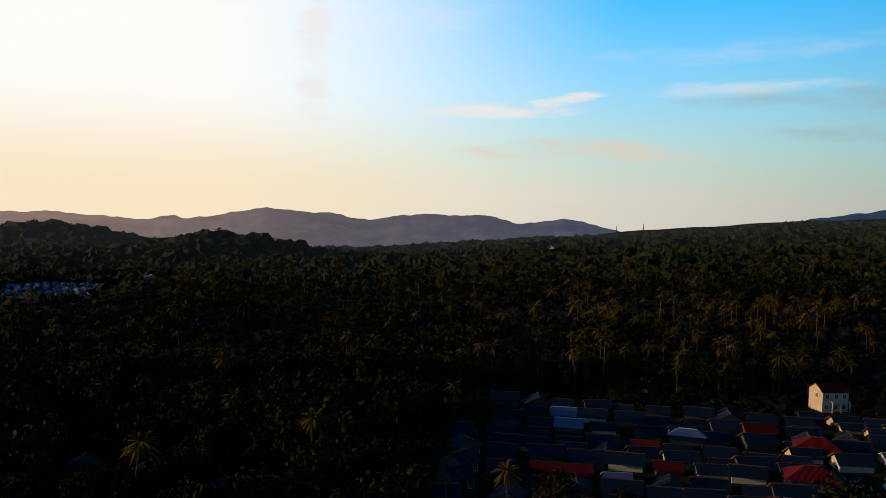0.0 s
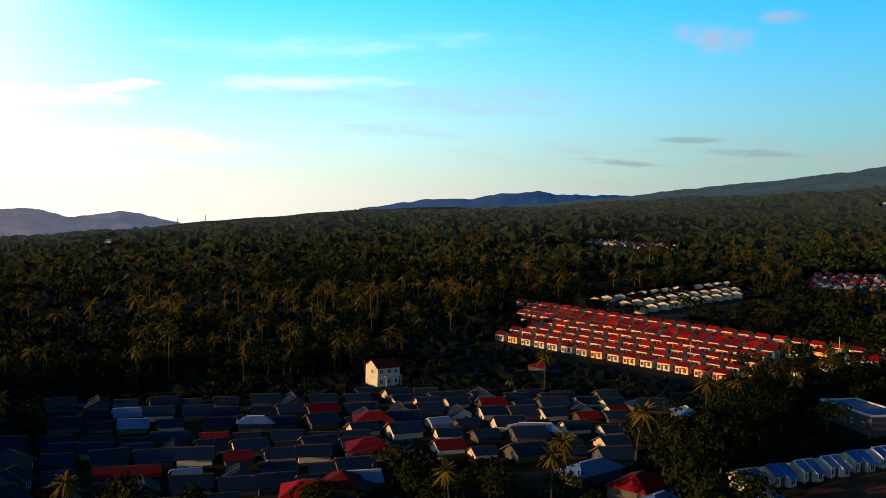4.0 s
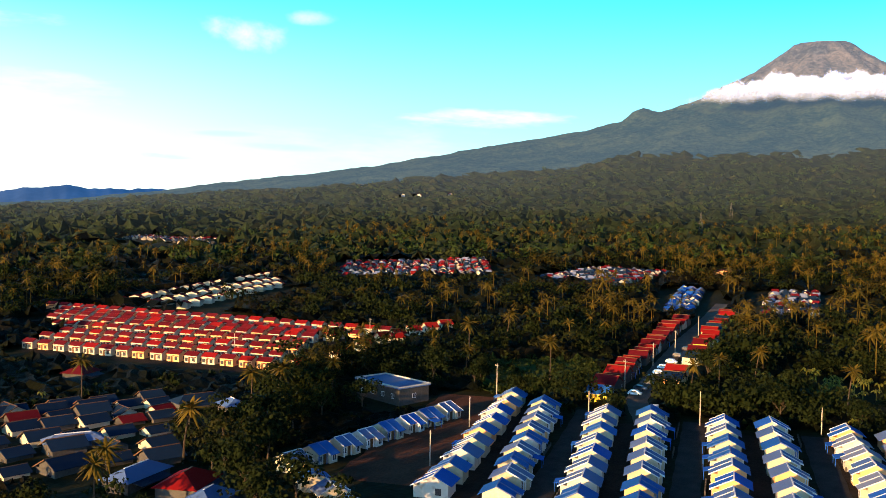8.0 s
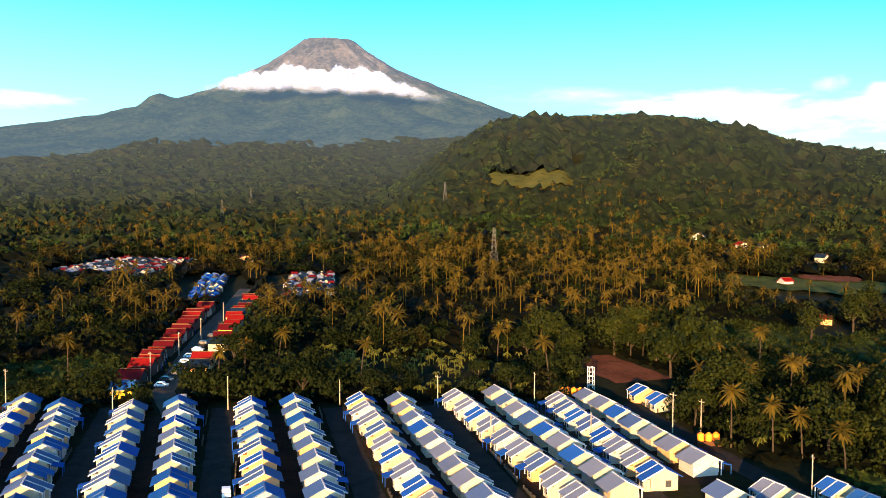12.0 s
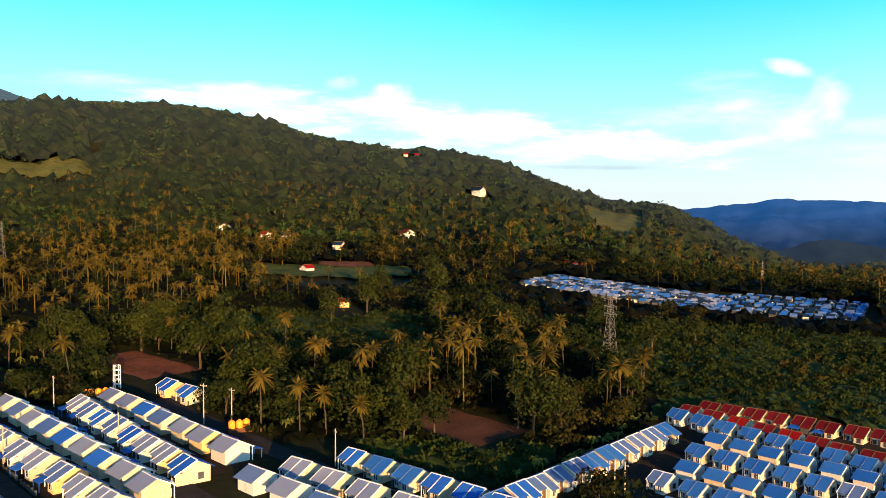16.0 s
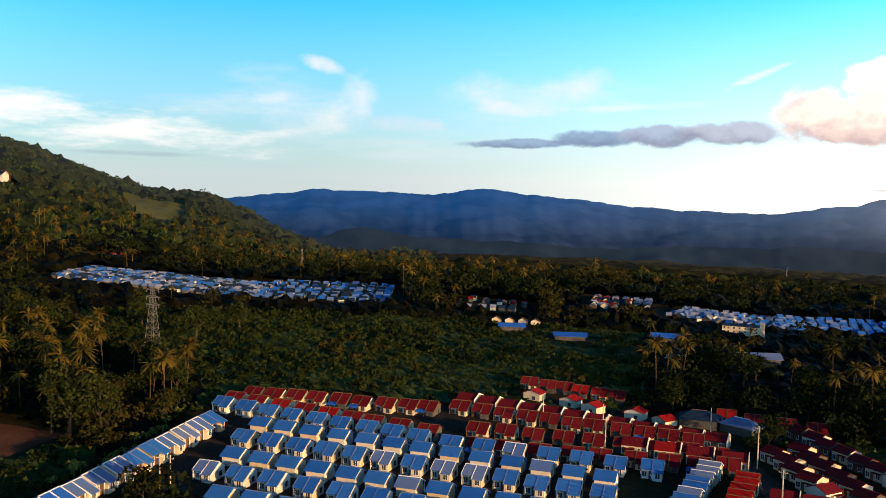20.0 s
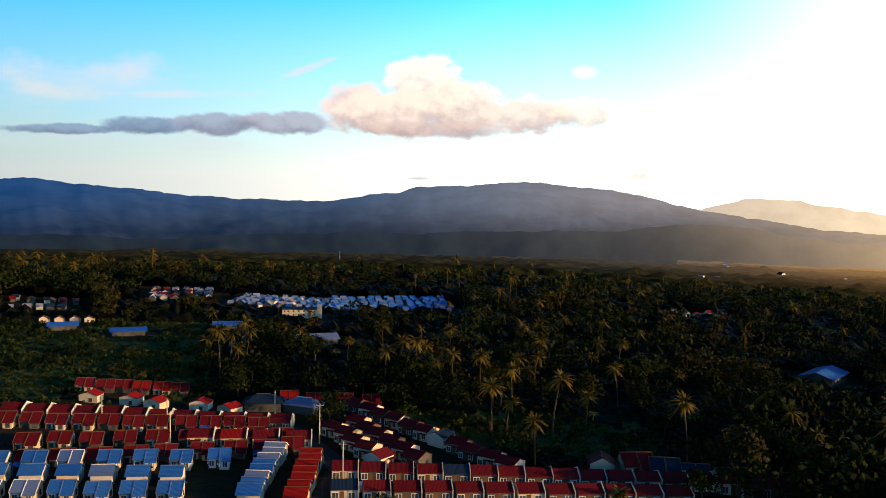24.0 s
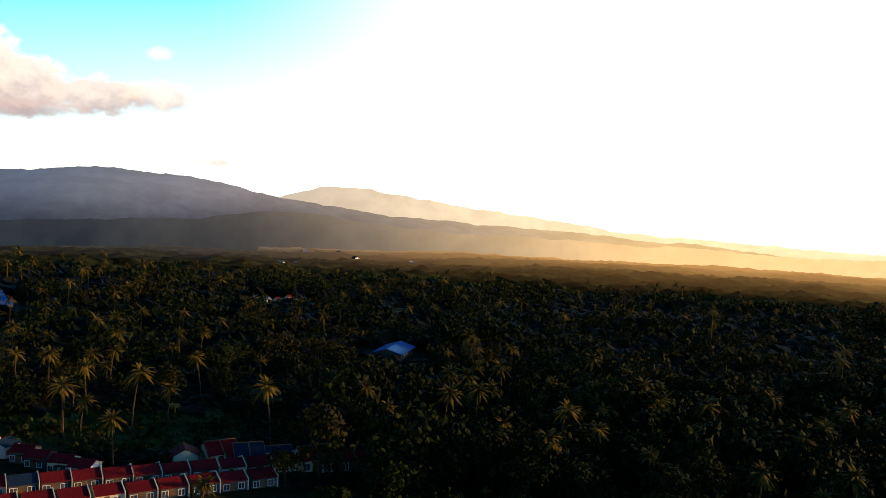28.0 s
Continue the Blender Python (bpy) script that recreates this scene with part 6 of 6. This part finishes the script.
    for name, n, d0, d1, tpl, s0, s1, mat, label, grove, sides in (
            ("undergrowth", 6500, 165, 420, shrub, 0.6, 1.4, "leaf", "thick green undergrowth and shrubs", 0, 3),
            ("thicket", 4200, 160, 345, thick, 0.5, 1.35, "leaf", "thick trees between the estates", -1, 3),
            ("scrub", 34000, 170, 405, bush, 0.4, 1.3, "scrub", "bright overgrown scrub", 2, 3),
            ("near_woods", 9000, 320, 720, small, 0.5, 1.45, "leaf", "dense broadleaf woods", -1, 3),
            ("palm_groves", 6200, 300, 1150, palm, 0.75, 1.15, "palm", "groves of coconut palms", 1, 4),
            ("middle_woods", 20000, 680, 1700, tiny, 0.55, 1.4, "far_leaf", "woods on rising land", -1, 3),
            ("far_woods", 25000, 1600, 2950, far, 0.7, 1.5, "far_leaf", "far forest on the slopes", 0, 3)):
        x, y = scatter(rng, n, d0, d1)
        keep = ~is_clear(x, y, name not in ("undergrowth", "scrub"))
        if grove == 2:
            keep &= open_scrub(x, y)
        elif name not in ("undergrowth",):
            keep &= ~open_scrub(x, y)
        if name in ("middle_woods", "far_woods", "palm_groves"):
            keep &= ~((np.degrees(np.arctan2(x, y)) % 360 > 139) & (np.hypot(x, y) > 800) & (np.degrees(np.arctan2(x, y)) % 360 < 300))
        if name == "palm_groves":
            # few palms in the broadleaf woods to the south
            keep &= (np.degrees(np.arctan2(x, y)) % 360 < 150) | (np.degrees(np.arctan2(x, y)) % 360 > 300) | (rng.random(len(x)) < 0.5)
        if abs(grove) == 1:
            w = waves(x, y, 95.0) + 0.35
            keep &= (w * grove + rng.normal(0, 0.35, len(x))) > (-0.75 if grove < 0 else 0.0)
        if name == "far_woods":
            keep &= np.hypot(x, y) + rng.normal(0, 130, len(x)) < 2800
        x, y = x[keep], y[keep]
        if name == "palm_groves":
            # the planted groves at the foot of the volcano and beside the old town
            for k, d0_, d1_, a0, a1 in ((1300, 360, 720, 63, 103), (300, 300, 520, 8, 36), (120, 235, 330, 98, 126)):
                u, v = scatter(rng, k, d0_, d1_, a0, a1)
                ok = ~is_clear(u, v, True) & ~open_scrub(u, v) & (waves(u, v, 40.0) + rng.normal(0, 0.4, k) > -0.35)
                x, y = np.concatenate([x, u[ok]]), np.concatenate([y, v[ok]])
        if name == "thicket":
            # tall dark woods to the west of the old town and of the red roofs
            u, v = scatter(rng, 780, 165, 330, -46, -1)
            p, q = scatter(rng, 520, 195, 330, 185, 226)
            ok = ~is_clear(np.concatenate([u, p]), np.concatenate([v, q]), True)
            x, y = np.concatenate([x, np.concatenate([u, p])[ok]]), np.concatenate([y, np.concatenate([v, q])[ok]])
            stuff("tall_dark_woods", np.concatenate([u, p])[ok], np.concatenate([v, q])[ok], rng.uniform(0.7, 1.1, ok.sum()), tall, MAT["leaf"], "tall dark woods beside the old town", rng)
        stuff(name, x, y, rng.uniform(s0, s1, len(x)), tpl, MAT[mat], label, rng, sides)


def understory():
    """The closed leafy layer below the tree tops, and the lower one of the open scrub."""
    rng = np.random.default_rng(33)
    az = np.radians(np.arange(-33, 226, 0.36))
    rad = np.geomspace(166, 2950, 245)
    a, r = np.meshgrid(az, rad, indexing="ij")
    a = a + rng.uniform(-0.4, 0.4, a.shape) * math.radians(0.36)
    r = r * (1 + rng.uniform(-0.4, 0.4, r.shape) * 0.0118)
    x, y = r * np.sin(a), r * np.cos(a)
    far = step(300, 1300, r)
    lump = 1.0 + 0.5 * waves(x, y, 7.0) + 0.5 * waves(x + 90, y, 19.0) + rng.normal(0, 0.42 + 0.25 * far, x.shape)
    tall = np.maximum(lump, 0.1) * (1.0 + 1.3 * step(230, 420, r) + 3.6 * far)
    low = np.maximum(0.35 + 0.35 * waves(x, y, 6.0) + rng.normal(0, 0.22, x.shape), 0.02) * 1.3
    scrub = open_scrub(x.ravel(), y.ravel()).reshape(x.shape)
    z = terrain(x, y) + np.where(scrub, low, tall)
    v = np.stack([x, y, z], -1).reshape(-1, 3)
    f = grid_faces(len(az), len(rad))[:, ::-1]
    cx, cy = x.ravel()[f].mean(1), y.ravel()[f].mean(1)
    deg, d = np.degrees(np.arctan2(cx, cy)) % 360, np.hypot(cx, cy)
    keep = ~is_clear(cx, cy) & ~((deg > 139) & (deg < 300) & (d > 790))
    open_ = scrub.ravel()[f].mean(1) > 0.5
    beyond = d > 760 + 90 * np.sin(deg * 0.9) + rng.normal(0, 40, len(d))
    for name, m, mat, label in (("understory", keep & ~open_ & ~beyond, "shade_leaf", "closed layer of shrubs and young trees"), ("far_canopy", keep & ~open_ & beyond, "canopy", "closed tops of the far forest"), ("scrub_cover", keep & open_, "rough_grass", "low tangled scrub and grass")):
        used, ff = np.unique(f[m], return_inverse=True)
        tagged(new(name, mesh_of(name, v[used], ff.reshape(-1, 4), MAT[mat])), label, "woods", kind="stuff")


understory()
woods()
